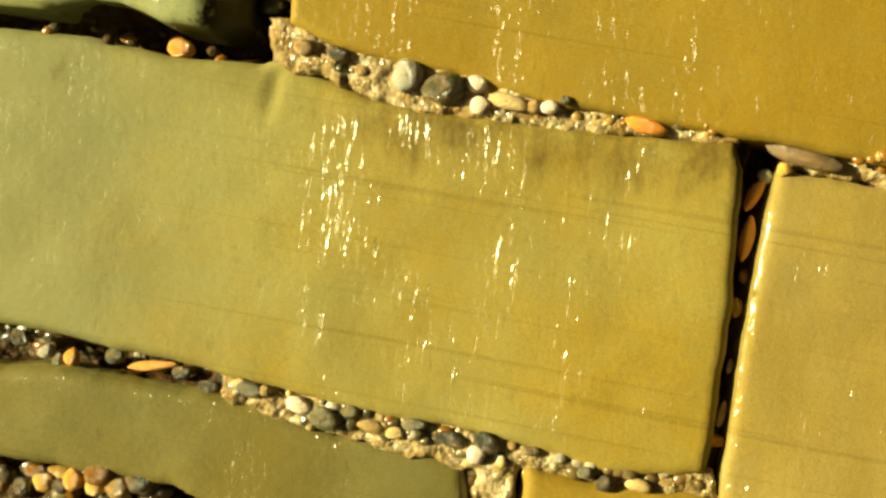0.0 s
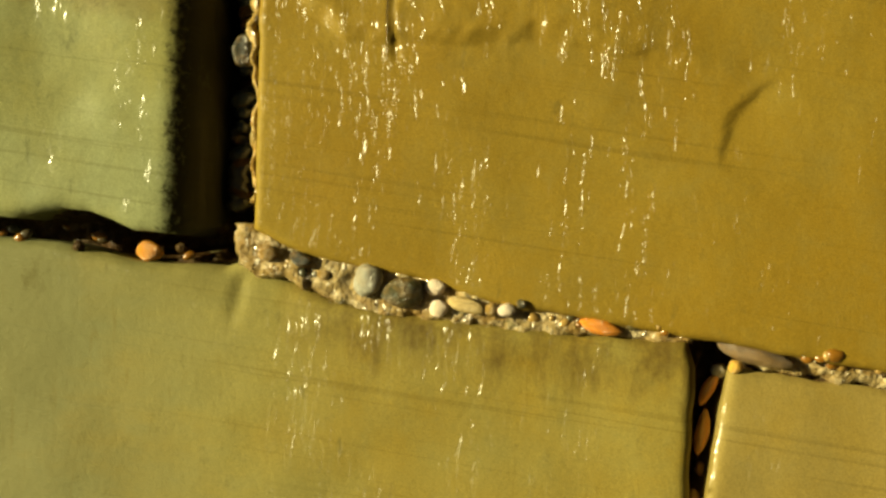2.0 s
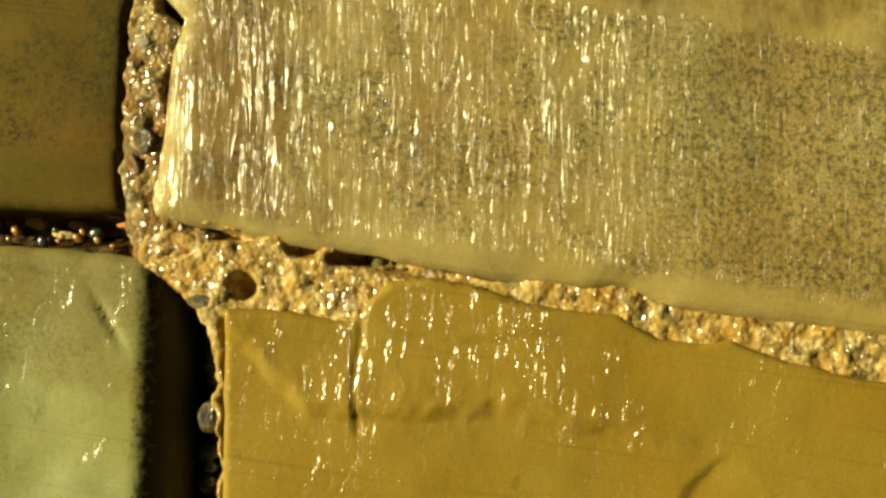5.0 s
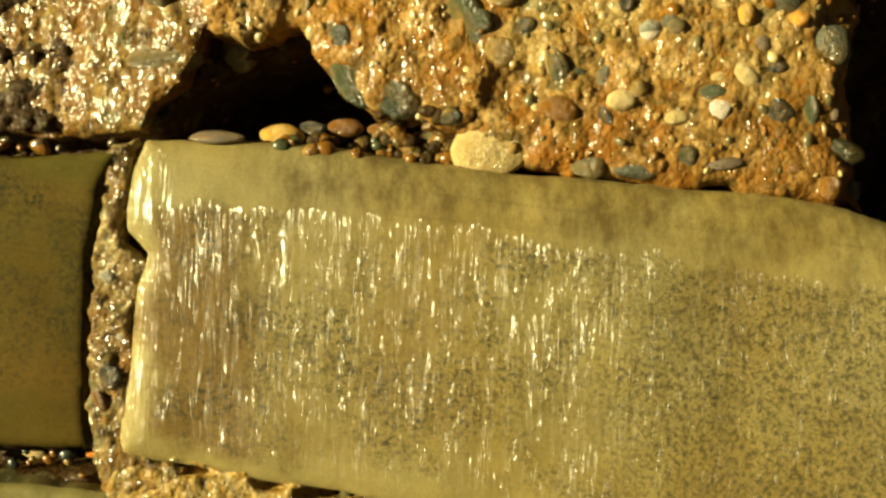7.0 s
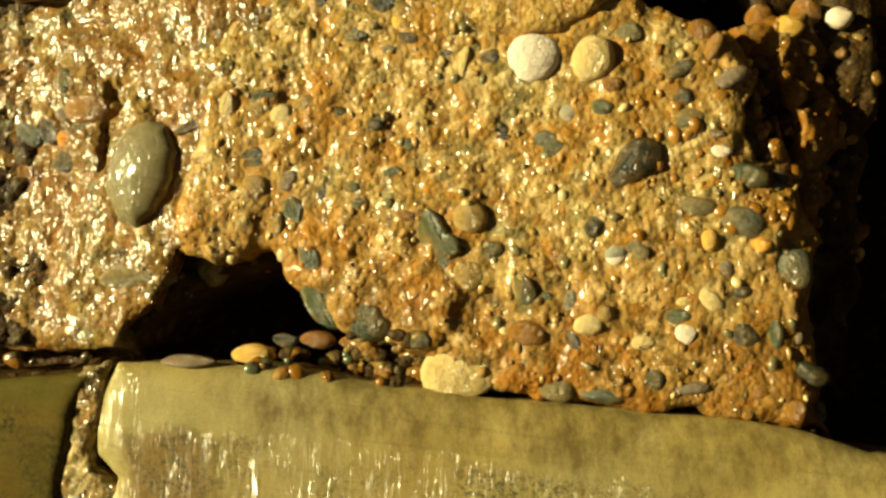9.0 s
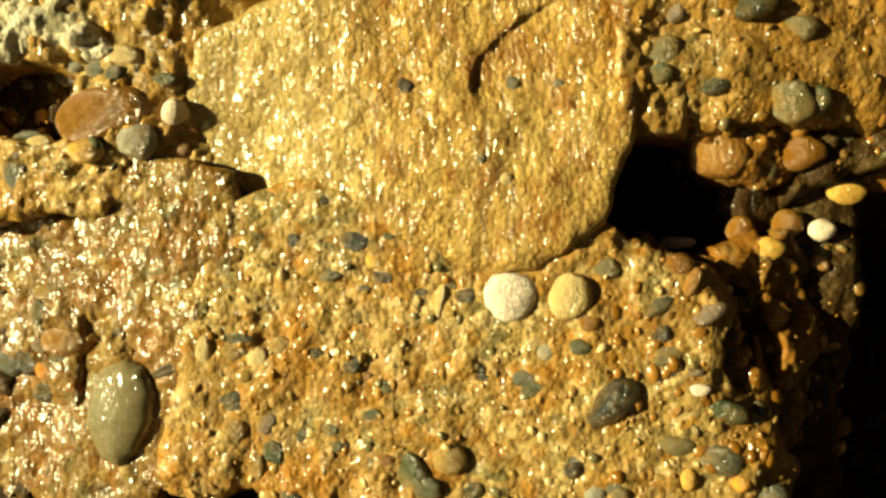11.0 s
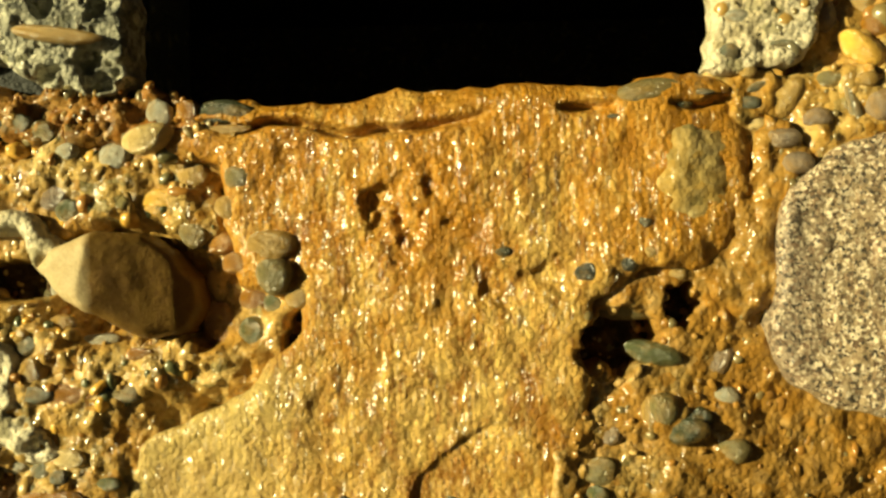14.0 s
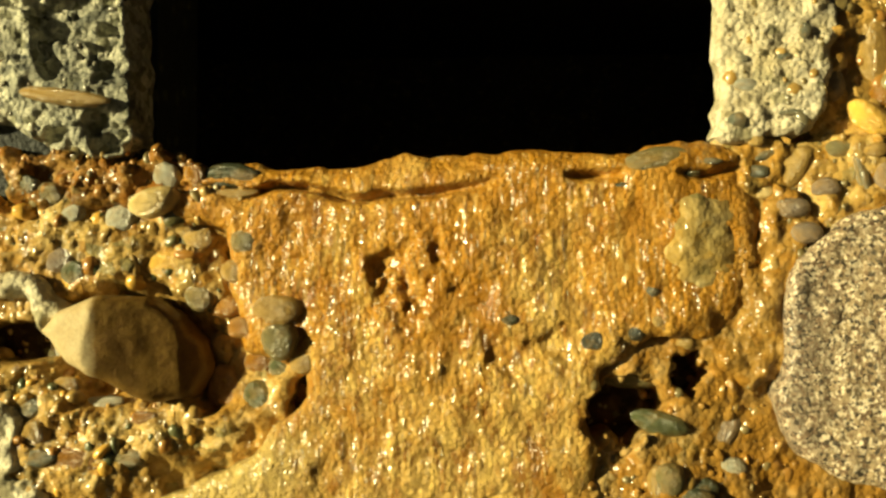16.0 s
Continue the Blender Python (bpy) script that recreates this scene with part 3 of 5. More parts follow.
def slab(name, x0, x1, y0, y1, z0, z1, material, parent=None, label="", bevel=0.01):
    bm = bmesh.new()
    bmesh.ops.create_cube(bm, size=1)
    for p in bm.verts:
        p.co = ((x0 + x1) / 2 + p.co.x * (x1 - x0), (y0 + y1) / 2 + p.co.y * (y1 - y0), (z0 + z1) / 2 + p.co.z * (z1 - z0))
    bmesh.ops.bevel(bm, geom=bm.edges[:], offset=bevel, segments=2, affect="EDGES")
    me = bpy.data.meshes.new(name)
    bm.to_mesh(me)
    bm.free()
    me.materials.append(material)
    ob = new(name, me)
    if parent is not None:
        ob.parent = parent
    if label:
        ob["label"] = label
    return ob


# ---- the wall ----
def bed_height(u, v):
    """The mortar bed: recessed joints below, rough fill above, with open pockets."""
    up = np.clip((v - 1.09) / 0.03, 0, 1)
    d = -0.011 * (1 - up) - 0.030 * up
    d = d + 0.010 * fbm(u, v, 0.022, 5, 3) + 0.004 * fbm(u, v, 0.006, 3, 9)
    for cu, cv, ru, rv, turn, deep in POCKETS:
        d = d - deep * oval(u, v, cu, cv, ru, rv, turn)
    return d


# open joints and hollows: place, half sizes, lean, depth
POCKETS = [
    (-0.20, 0.676, 0.130, 0.012, 0, 0.030), (-0.10, 0.670, 0.045, 0.012, 5, 0.025), (-0.070, 0.775, 0.026, 0.105, 2, 0.070),
    (0.232, 0.560, 0.013, 0.080, -6, 0.030), (-0.24, 0.916, 0.125, 0.012, 0, 0.040), (0.01, 1.150, 0.085, 0.036, 12, 0.120),
]
POCKETS += [(-0.20, 0.385, 0.11, 0.018, 0, 0.03), (-0.15, 1.128, 0.10, 0.008, 0, 0.03), (-0.24, 0.476, 0.14, 0.010, -3, 0.018)]
POCKETS += [(0.47, 1.19, 0.10, 0.15, 0, 0.260), (0.306, 1.396, 0.058, 0.040, -6, 0.180), (0.49, 1.345, 0.12, 0.050, 0, 0.160)]

wall = sheet("wall_front", -0.50, 0.75, 0.30, 1.712, 0.0028, bed_height, SHADE_DARK)
tagged(wall, "wet masonry wall of olive sandstone blocks and pebbly mortar", "wall", kind="structure")
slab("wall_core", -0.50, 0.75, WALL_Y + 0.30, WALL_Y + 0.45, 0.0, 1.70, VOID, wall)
slab("wall_foot", -0.50, 0.75, WALL_Y + 0.005, WALL_Y + 0.44, -0.02, 0.305, MORTAR, wall)

def chips(u, v):
    """The flaked face of the ochre block: a swelling under the top with a scalloped lip, a brow across it, and a shallow leaf-shaped chip."""
    a, b = u + 0.008 * fbm(u, v, 0.03, 3, 71), v + 0.008 * fbm(u, v, 0.03, 3, 72)
    lip = np.interp(a, [-0.060, -0.016, 0.003, 0.055, 0.12, 0.19, 0.26], [0.856, 0.815, 0.802, 0.801, 0.804, 0.789, 0.776])
    fade = np.clip((0.25 - a) / 0.08, 0, 1)
    shell = np.clip((b - lip) / 0.010, 0, 1) * np.clip(1 - (b - lip) / 0.06, 0, 1) * fade
    scallop = fbm(u, v, 0.011, 3, 75) * np.exp(-((b - lip - 0.008) / 0.016) ** 2) * fade
    brow = np.interp(a, [0.025, 0.050, 0.115, 0.170], [0.860, 0.850, 0.847, 0.852])
    ridge = np.clip((b - brow) / 0.006, 0, 1) * np.clip((a - 0.025) / 0.02, 0, 1) * np.clip((0.21 - a) / 0.09, 0, 1)
    along, over = (a - 0.244) * 0.584 + (b - 0.759) * 0.812, (a - 0.244) * 0.812 - (b - 0.759) * 0.584
    wide = 0.0075 * np.maximum(0.001, 1 - (along / 0.032) ** 2)
    leaf = np.where(over < 0, np.clip((over + wide) / wide, 0, 1), np.clip(1 - over / 0.07, 0, 1)) * np.clip(1 - (along / 0.034) ** 2, 0, 1)
    groove = np.exp(-((u - 0.032 - 0.002 * np.sin(90 * v)) / 0.0018) ** 2) * np.clip((v - 0.785) / 0.01, 0, 1)
    return 0.0042 * shell + 0.0016 * ridge + 0.0009 * scallop - 0.0022 * leaf - 0.0016 * groove


B = "stone_block"
body(B, [(-0.420, 0.480), (-0.223, 0.465), (-0.187, 0.467), (-0.151, 0.465), (-0.108, 0.458), (-0.062, 0.454), (-0.023, 0.441), (0.025, 0.433),
         (0.070, 0.427), (0.073, 0.330), (0.000, 0.340), (-0.060, 0.375), (-0.112, 0.394), (-0.162, 0.399), (-0.198, 0.404), (-0.220, 0.408),
         (-0.420, 0.410)],
     -0.002, STONE_DIM, wall, "dim olive sandstone block under the lower joint", edge=0.010, seed=1)
body(B, [(0.100, 0.429), (0.149, 0.421), (0.217, 0.417), (0.217, 0.31), (0.096, 0.31)], 0.003, STONE_OCHRE, wall, edge=0.010, seed=2)
body(B, [(-0.420, 0.687), (-0.230, 0.674), (-0.177, 0.671), (-0.127, 0.662), (-0.089, 0.660), (-0.071, 0.659), (-0.058, 0.665), (-0.034, 0.655),
         (-0.002, 0.642), (0.029, 0.637), (0.066, 0.634), (0.116, 0.630), (0.162, 0.627), (0.217, 0.626), (0.221, 0.609), (0.221, 0.570),
         (0.220, 0.523), (0.216, 0.480), (0.213, 0.443), (0.210, 0.428), (0.193, 0.426), (0.154, 0.424), (0.127, 0.432), (0.093, 0.439),
         (0.052, 0.447), (0.008, 0.451), (-0.044, 0.460), (-0.079, 0.467), (-0.114, 0.476), (-0.150, 0.480), (-0.185, 0.487), (-0.221, 0.492),
         (-0.420, 0.515)],
     0.005, STONE_OLIVE, wall, "long olive sandstone block, wet", edge=0.008, wave=0.003, seed=3, warp=0.002,
     extra=lambda u, v: -0.20 * np.maximum(0, np.minimum(v - 0.620 - 0.30 * np.abs(u + 0.03), 0.03)) * np.clip((u + 0.13) / 0.07, 0, 1) * np.clip((0.06 - u) / 0.06, 0, 1)
     - 0.0015 * oval(u, v, -0.060, 0.642, 0.004, 0.014, -10, 0.9))
body(B, [(0.310, 0.603), (0.550, 0.570), (0.550, 0.320), (0.215, 0.320), (0.220, 0.424), (0.222, 0.447), (0.224, 0.481), (0.228, 0.517), (0.233, 0.557),
         (0.236, 0.584), (0.242, 0.609)],
     0.006, STONE_TAN, wall, "olive-tan sandstone block with a bevelled top", edge=0.007, bulge=0.35, seed=4, warp=0.002,
     extra=lambda u, v: -0.30 * np.maximum(0, v - 0.585 + 0.12 * (u - 0.24)))
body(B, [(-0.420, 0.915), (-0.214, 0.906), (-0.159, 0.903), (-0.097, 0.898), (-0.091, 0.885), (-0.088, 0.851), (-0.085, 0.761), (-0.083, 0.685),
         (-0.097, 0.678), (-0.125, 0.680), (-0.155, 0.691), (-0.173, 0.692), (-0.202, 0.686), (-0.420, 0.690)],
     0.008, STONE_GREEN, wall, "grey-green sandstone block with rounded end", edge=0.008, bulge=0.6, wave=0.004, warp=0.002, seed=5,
     extra=lambda u, v: -0.003 * oval(u, v, -0.128, 0.858, 0.018, 0.0020, -58, 0.9) - 0.020 * (np.maximum(0, u + 0.112) / 0.026) ** 2
     - 0.004 * oval(u, v, -0.185, 0.80, 0.03, 0.05, 10, 0.9))
body(B, [(-0.054, 0.867), (-0.007, 0.866), (0.026, 0.861), (0.040, 0.876), (0.052, 0.886), (0.078, 0.889), (0.105, 0.884), (0.149, 0.871), (0.195, 0.867), (0.219, 0.855),
         (0.243, 0.852), (0.264, 0.855), (0.288, 0.844), (0.345, 0.831), (0.550, 0.805), (0.550, 0.585), (0.299, 0.616), (0.220, 0.627),
         (0.181, 0.632), (0.148, 0.637), (0.115, 0.640), (0.075, 0.650), (0.048, 0.658), (0.014, 0.662), (-0.020, 0.669), (-0.051, 0.683)],
     0.008, STONE_OCHRE, wall, "ochre sandstone block with a chipped face", edge=0.005, wave=0.003, warp=0.002, res=0.0020, seed=6, extra=chips)
body(B, [(-0.088, 1.127), (0.024, 1.124), (0.089, 1.113), (0.160, 1.103), (0.196, 1.101), (0.245, 1.095), (0.301, 1.092), (0.342, 1.085), (0.392, 1.071),
         (0.550, 1.045), (0.550, 0.830), (0.343, 0.860), (0.286, 0.866), (0.252, 0.869), (0.228, 0.872), (0.201, 0.884), (0.148, 0.884),
         (0.096, 0.891), (0.042, 0.901), (-0.008, 0.907), (-0.059, 0.917), (-0.101, 0.922), (-0.104, 0.926), (-0.102, 0.941), (-0.098, 0.975),
         (-0.095, 1.003), (-0.092, 1.032), (-0.084, 1.052), (-0.099, 1.068), (-0.100, 1.082), (-0.097, 1.104)],
     0.012, STONE_SPECK, wall, "long sandstone block with a dark speckled middle", edge=0.022, bulge=0.45, wave=0.004, warp=0.002, seed=7)
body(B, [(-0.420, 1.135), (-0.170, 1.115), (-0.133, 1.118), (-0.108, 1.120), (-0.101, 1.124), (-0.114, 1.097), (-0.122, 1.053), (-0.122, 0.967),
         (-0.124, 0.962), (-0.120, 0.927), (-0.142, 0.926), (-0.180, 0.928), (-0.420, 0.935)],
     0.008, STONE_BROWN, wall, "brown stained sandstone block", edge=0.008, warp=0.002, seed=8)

def lean(u, v):
    """The wet side of the wall falls back from the middle."""
    return -0.25 * np.clip(-0.030 - u + 0.02 * fbm(u, v, 0.05, 2, 13), 0, 0.14)


R = "rubble_concrete"
body(R, [(-0.40, 1.136), (-0.18, 1.134), (-0.122, 1.136), (-0.097, 1.143), (-0.069, 1.162), (-0.051, 1.199), (-0.020, 1.215), (-0.020, 1.28), (-0.005, 1.33), (0.020, 1.363),
         (0.010, 1.415), (-0.060, 1.428), (-0.117, 1.424), (-0.40, 1.43)], 0.004, WET_CONCRETE, wall, "dark wet concrete glinting in the sun",
     edge=0.010, bulge=0.4, rough=0.0060, rough_size=0.022, warp=0.010, res=0.0018, seed=12,
     extra=lambda u, v: lean(u, v) - 0.012 * oval(u + 0.020 * fbm(u, v, 0.016, 4, 8), v + 0.01 * fbm(u, v, 0.02, 3, 9), -0.104, 1.285, 0.006, 0.026, -14, 0.7))
body(R, [(-0.055, 1.215), (-0.051, 1.199), (-0.024, 1.193), (0.013, 1.204), (0.028, 1.170), (0.060, 1.150), (0.087, 1.141), (0.120, 1.127), (0.160, 1.106), (0.245, 1.098),
         (0.343, 1.086), (0.375, 1.078), (0.371, 1.100), (0.368, 1.128), (0.362, 1.164), (0.368, 1.200), (0.361, 1.230), (0.361, 1.255), (0.351, 1.292), (0.339, 1.316),
         (0.318, 1.340), (0.256, 1.365), (0.200, 1.380), (0.050, 1.410), (-0.020, 1.380), (-0.038, 1.310)], 0.006, CONCRETE, wall, "pebbly lime concrete, wet and ochre",
     edge=0.016, bulge=0.7, rough=0.0040, rough_size=0.016, warp=0.010, warp_size=0.025, res=0.0015, seed=13,
     extra=lambda u, v: -0.5 * np.maximum(0, u - 0.312) * np.clip((v - 1.22) / 0.03, 0, 1) - 0.45 * np.maximum(0, u - 0.338 + 0.03 * fbm(u, v, 0.05, 3, 6)) - 0.045 * oval(u + 0.01 * fbm(u, v, 0.02, 3, 18), v, 0.334, 1.285, 0.010, 0.024, -8, 0.3)
     - 0.006 * oval(u, v, 0.155, 1.158, 0.020, 0.014, 0, 0.6))
def pits(u, v):
    """Two open holes beside the crust."""
    a, b = u + 0.01 * fbm(u, v, 0.015, 3, 9), v + 0.01 * fbm(u, v, 0.015, 3, 10)
    return -0.07 * oval(a, b, 0.302, 1.562, 0.023, 0.018, 25, 0.3) - 0.06 * oval(a, b, 0.345, 1.588, 0.009, 0.012, 0, 0.3)


STEP = [(0.162, 1.455), (0.166, 1.476), (0.179, 1.490), (0.197, 1.504), (0.223, 1.514), (0.256, 1.517), (0.290, 1.515), (0.290, 1.440), (0.220, 1.425), (0.186, 1.431), (0.178, 1.446)]
body(R, [(-0.020, 1.408), (-0.020, 1.350), (0.03, 1.350), (0.075, 1.377), (0.119, 1.357), (0.158, 1.341), (0.202, 1.339), (0.224, 1.354), (0.249, 1.371), (0.255, 1.393),
         (0.263, 1.414), (0.267, 1.434), (0.274, 1.510), (0.284, 1.545), (0.284, 1.590), (0.320, 1.608), (0.360, 1.612), (0.392, 1.638), (0.392, 1.700), (0.380, 1.733), (0.358, 1.739),
         (0.301, 1.736), (0.227, 1.734), (0.152, 1.732), (0.115, 1.729), (0.085, 1.727), (0.047, 1.729), (0.005, 1.726), (0.000, 1.69), (0.038, 1.684), (0.042, 1.643), (0.056, 1.600),
         (0.090, 1.594), (0.092, 1.575), (0.060, 1.540), (0.030, 1.520), (-0.02, 1.50), (-0.030, 1.46)], 0.012, CRUST, wall, "ochre lime crust under running water",
     edge=0.014, bulge=0.5, rough=0.0038, rough_size=0.020, warp=0.007, wave=0.006, res=0.0014, seed=14,
     extra=lambda u, v: -0.0024 * np.clip(inside(u + 0.005 * fbm(u, v, 0.02, 3, 4), v + 0.004 * fbm(u, v, 0.015, 3, 5), STEP) / 0.003, 0, 1) * np.clip((0.31 - u) / 0.10, 0, 1) * np.clip((v - 1.430) / 0.03, 0, 1)
     - 0.0065 * oval(u + 0.03 * fbm(u, v, 0.015, 3, 6), v + 0.02 * fbm(u, v, 0.02, 3, 7), 0.162, 1.650, 0.020, 0.024, 10, 0.5)
     + 0.006 * oval(u + 0.02 * fbm(u, v, 0.015, 3, 6), v, 0.168, 1.654, 0.009, 0.014, 10, 0.5)
     - 0.004 * oval(u, v + 0.02 * fbm(u, v, 0.02, 3, 9), 0.235, 1.605, 0.030, 0.012, 0, 0.4)
     - 0.012 * np.clip((0.16 - u) / 0.16, 0, 1) * np.clip((1.52 - v) / 0.08, 0, 1)
     - 0.16 * np.clip(0.065 - u + 0.03 * fbm(u, v, 0.04, 3, 12), 0, 0.05) * np.clip((1.56 - v) / 0.05, 0, 1)
     - 0.018 * np.exp(-((v - 1.7115 - 0.03 * np.clip(u - 0.13, 0, 0.2) - 0.014 * fbm(u, v, 0.06, 3, 6)) / 0.0030) ** 2) * np.clip(0.7 + 2.5 * fbm(u, v, 0.07, 2, 2), 0, 1)
     - 0.005 * np.clip((v - 1.712 - 0.055 * u) / 0.02, 0, 1) - 0.011 * np.clip((u - 0.340) / 0.05, 0, 1) + pits(u, v))
body(R, [(0.268, 1.60), (0.287, 1.536), (0.270, 1.514), (0.262, 1.436), (0.317, 1.425), (0.47, 1.428), (0.62, 1.42), (0.62, 1.56), (0.42, 1.60),
         (0.39, 1.655), (0.33, 1.650)], 0.004, CONCRETE, wall, edge=0.020, bulge=0.7, rough=0.0062, rough_size=0.022, warp=0.014, res=0.0016, seed=15,
     extra=lambda u, v: pits(u, v) - 0.16 * np.clip(u - 0.34, 0, 0.2) - 0.25 * np.maximum(0, 1.465 - v))
body("smooth_stone", [(0.330, 1.705), (0.352, 1.712), (0.374, 1.708), (0.384, 1.684), (0.380, 1.647), (0.361, 1.631), (0.334, 1.640), (0.327, 1.673)], 0.0134, SMOOTH, wall,
     "smooth tan stone set in the crust", edge=0.024, bulge=0.28, warp=0.010, wave=0.005, rough=0.003, rough_size=0.015, res=0.002, seed=45,
     extra=lambda u, v: -0.011 * np.clip((u - 0.340) / 0.05, 0, 1))
body(R, [(0.245, 1.358), (0.30, 1.352), (0.335, 1.352), (0.350, 1.360), (0.375, 1.362), (0.402, 1.354), (0.414, 1.340), (0.417, 1.281), (0.385, 1.22), (0.33, 1.22), (0.26, 1.29)], -0.017, SHELF, wall,
     edge=0.016, rough=0.018, rough_size=0.022, warp=0.02, res=0.0022, seed=16,
     extra=lambda u, v: -0.16 * np.clip(u - 0.33, 0, 0.1) - 0.9 * np.clip(u - 0.372, 0, 0.1)
     - 0.035 * oval(u + 0.01 * fbm(u, v, 0.02, 3, 19), v, 0.346, 1.292, 0.009, 0.036, 10, 0.4))
body(R, [(0.33, 1.412), (0.40, 1.405), (0.428, 1.395), (0.430, 1.350), (0.424, 1.25), (0.415, 1.10), (0.372, 1.10), (0.365, 1.25), (0.345, 1.33)], -0.042, SHADE_DARK, wall, "wet recess of the wall, coloured dark for its shade",
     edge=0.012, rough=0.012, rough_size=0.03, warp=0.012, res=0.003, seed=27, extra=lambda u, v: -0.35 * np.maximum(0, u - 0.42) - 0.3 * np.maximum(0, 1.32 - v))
body(R, [(0.300, 1.44), (0.62, 1.44), (0.62, 1.385), (0.50, 1.395), (0.43, 1.388), (0.385, 1.402), (0.355, 1.392), (0.325, 1.398), (0.312, 1.415)], -0.013, SHELF, wall,
     edge=0.014, rough=0.010, rough_size=0.02, warp=0.012, res=0.0024, seed=26, extra=lambda u, v: -0.55 * np.clip(u - 0.346, 0, 0.06))
body(R, [(-0.40, 1.392), (0.02, 1.385), (0.03, 1.50), (0.08, 1.53), (0.09, 1.60), (0.045, 1.61), (0.035, 1.67), (0.05, 1.712), (-0.02, 1.728),
         (-0.10, 1.712), (-0.40, 1.72)], -0.002, BROWN_RUBBLE, wall, "ochre pebbly concrete, partly dry", edge=0.012, bulge=0.5, rough=0.010, rough_size=0.022,
     warp=0.014, res=0.0018, seed=17,
     extra=lambda u, v: -0.07 * oval(u + 0.01 * fbm(u, v, 0.02, 3, 8), v, -0.134, 1.462, 0.036, 0.022, -12, 0.3) - 0.06 * oval(u, v, -0.110, 1.611, 0.030, 0.012, 0, 0.3)
     - 0.05 * oval(u, v, -0.112, 1.728, 0.020, 0.024, 0, 0.3) - 0.022 * oval(u, v, -0.03, 1.605, 0.055, 0.040, 0, 0.3) - 0.45 * np.clip(u + 0.035, 0, 0.06) * np.clip((1.54 - v) / 0.02, 0, 1) - 0.010 * oval(u, v, 0.04, 1.60, 0.03, 0.035, 0, 0.3) - 0.02 * oval(u, v, 0.022, 1.572, 0.012, 0.010, 0, 0.4))
body(R, [(0.36, 1.742), (0.62, 1.748), (0.62, 1.67), (0.46, 1.68), (0.40, 1.64), (0.385, 1.70)], 0.0, BROWN_RUBBLE, wall,
     edge=0.012, rough=0.012, rough_size=0.02, warp=0.01, seed=19)

body(R, [(0.352, 1.60), (0.385, 1.575), (0.415, 1.59), (0.415, 1.65), (0.432, 1.69), (0.40, 1.715), (0.375, 1.66)], 0.003, CONCRETE, wall,
     edge=0.010, rough=0.008, rough_size=0.018, warp=0.01, res=0.002, seed=43)
body(R, [(0.243, 1.425), (0.305, 1.425), (0.315, 1.525), (0.290, 1.550), (0.262, 1.545)], 0.010, CONCRETE, wall,
     edge=0.010, rough=0.007, rough_size=0.018, warp=0.010, res=0.002, seed=44, extra=lambda u, v: -0.32 * np.maximum(0, u - 0.258))

J = "mortar_joint"
body(J, [(-0.115, 0.895), (-0.108, 0.925), (-0.101, 0.932), (-0.059, 0.927), (-0.008, 0.917), (0.042, 0.911), (0.096, 0.901), (0.148, 0.894),
         (0.201, 0.894), (0.228, 0.882), (0.252, 0.879), (0.286, 0.876), (0.343, 0.870), (0.550, 0.850), (0.550, 0.800), (0.345, 0.823),
         (0.288, 0.836), (0.264, 0.847), (0.243, 0.844), (0.219, 0.847), (0.195, 0.859), (0.149, 0.861), (0.096, 0.869), (0.050, 0.859),
         (0.022, 0.854), (-0.007, 0.860), (-0.054, 0.859), (-0.050, 0.700), (-0.056, 0.700), (-0.058, 0.800), (-0.066, 0.855), (-0.088, 0.880)],
     0.005, MORTAR, wall, "coarse sandy mortar, wet", edge=0.006, rough=0.0032, rough_size=0.007,
     warp=0.006, warp_size=0.014, wave=0.002, res=0.002, seed=31,
     extra=lambda u, v: -0.014 * oval(u, v, -0.043, 0.881, 0.008, 0.008, 20, 0.4) - 0.014 * oval(u, v, 0.078, 0.894, 0.045, 0.007, -8, 0.5) - 0.014 * oval(u, v, -0.005, 0.906, 0.010, 0.005, 0, 0.4) - 0.012 * oval(u, v, 0.030, 0.900, 0.016, 0.005, 0, 0.4) - 0.012 * oval(u, v, -0.062, 0.915, 0.022, 0.003, -10, 0.6))
body(J, [(-0.110, 1.125), (-0.092, 1.128), (-0.100, 1.090), (-0.100, 1.058), (-0.083, 1.046), (-0.096, 1.011), (-0.094, 0.974), (-0.098, 0.930),
         (-0.060, 0.915), (-0.072, 0.901), (-0.115, 0.893), (-0.122, 0.919), (-0.124, 0.952), (-0.126, 1.011), (-0.122, 1.066), (-0.116, 1.099)],
     0.006, DAMP_MORTAR, wall, "gritty wet mortar in an upright joint", edge=0.005, rough=0.0040, rough_size=0.008, warp=0.006, warp_size=0.014, wave=0.002, res=0.002, seed=32)
body(J, [(-0.064, 0.690), (-0.050, 0.685), (-0.014, 0.672), (0.013, 0.668), (0.057, 0.662), (0.115, 0.648), (0.149, 0.644), (0.222, 0.634),
         (0.222, 0.622), (0.116, 0.625), (0.060, 0.630), (0.008, 0.636), (-0.034, 0.652), (-0.062, 0.660)], 0.003, JOINT_GRIT, wall, "pale gritty mortar in a bed joint",
     edge=0.005, rough=0.0040, rough_size=0.008, warp=0.006, warp_size=0.014, wave=0.002, res=0.0018, seed=35)
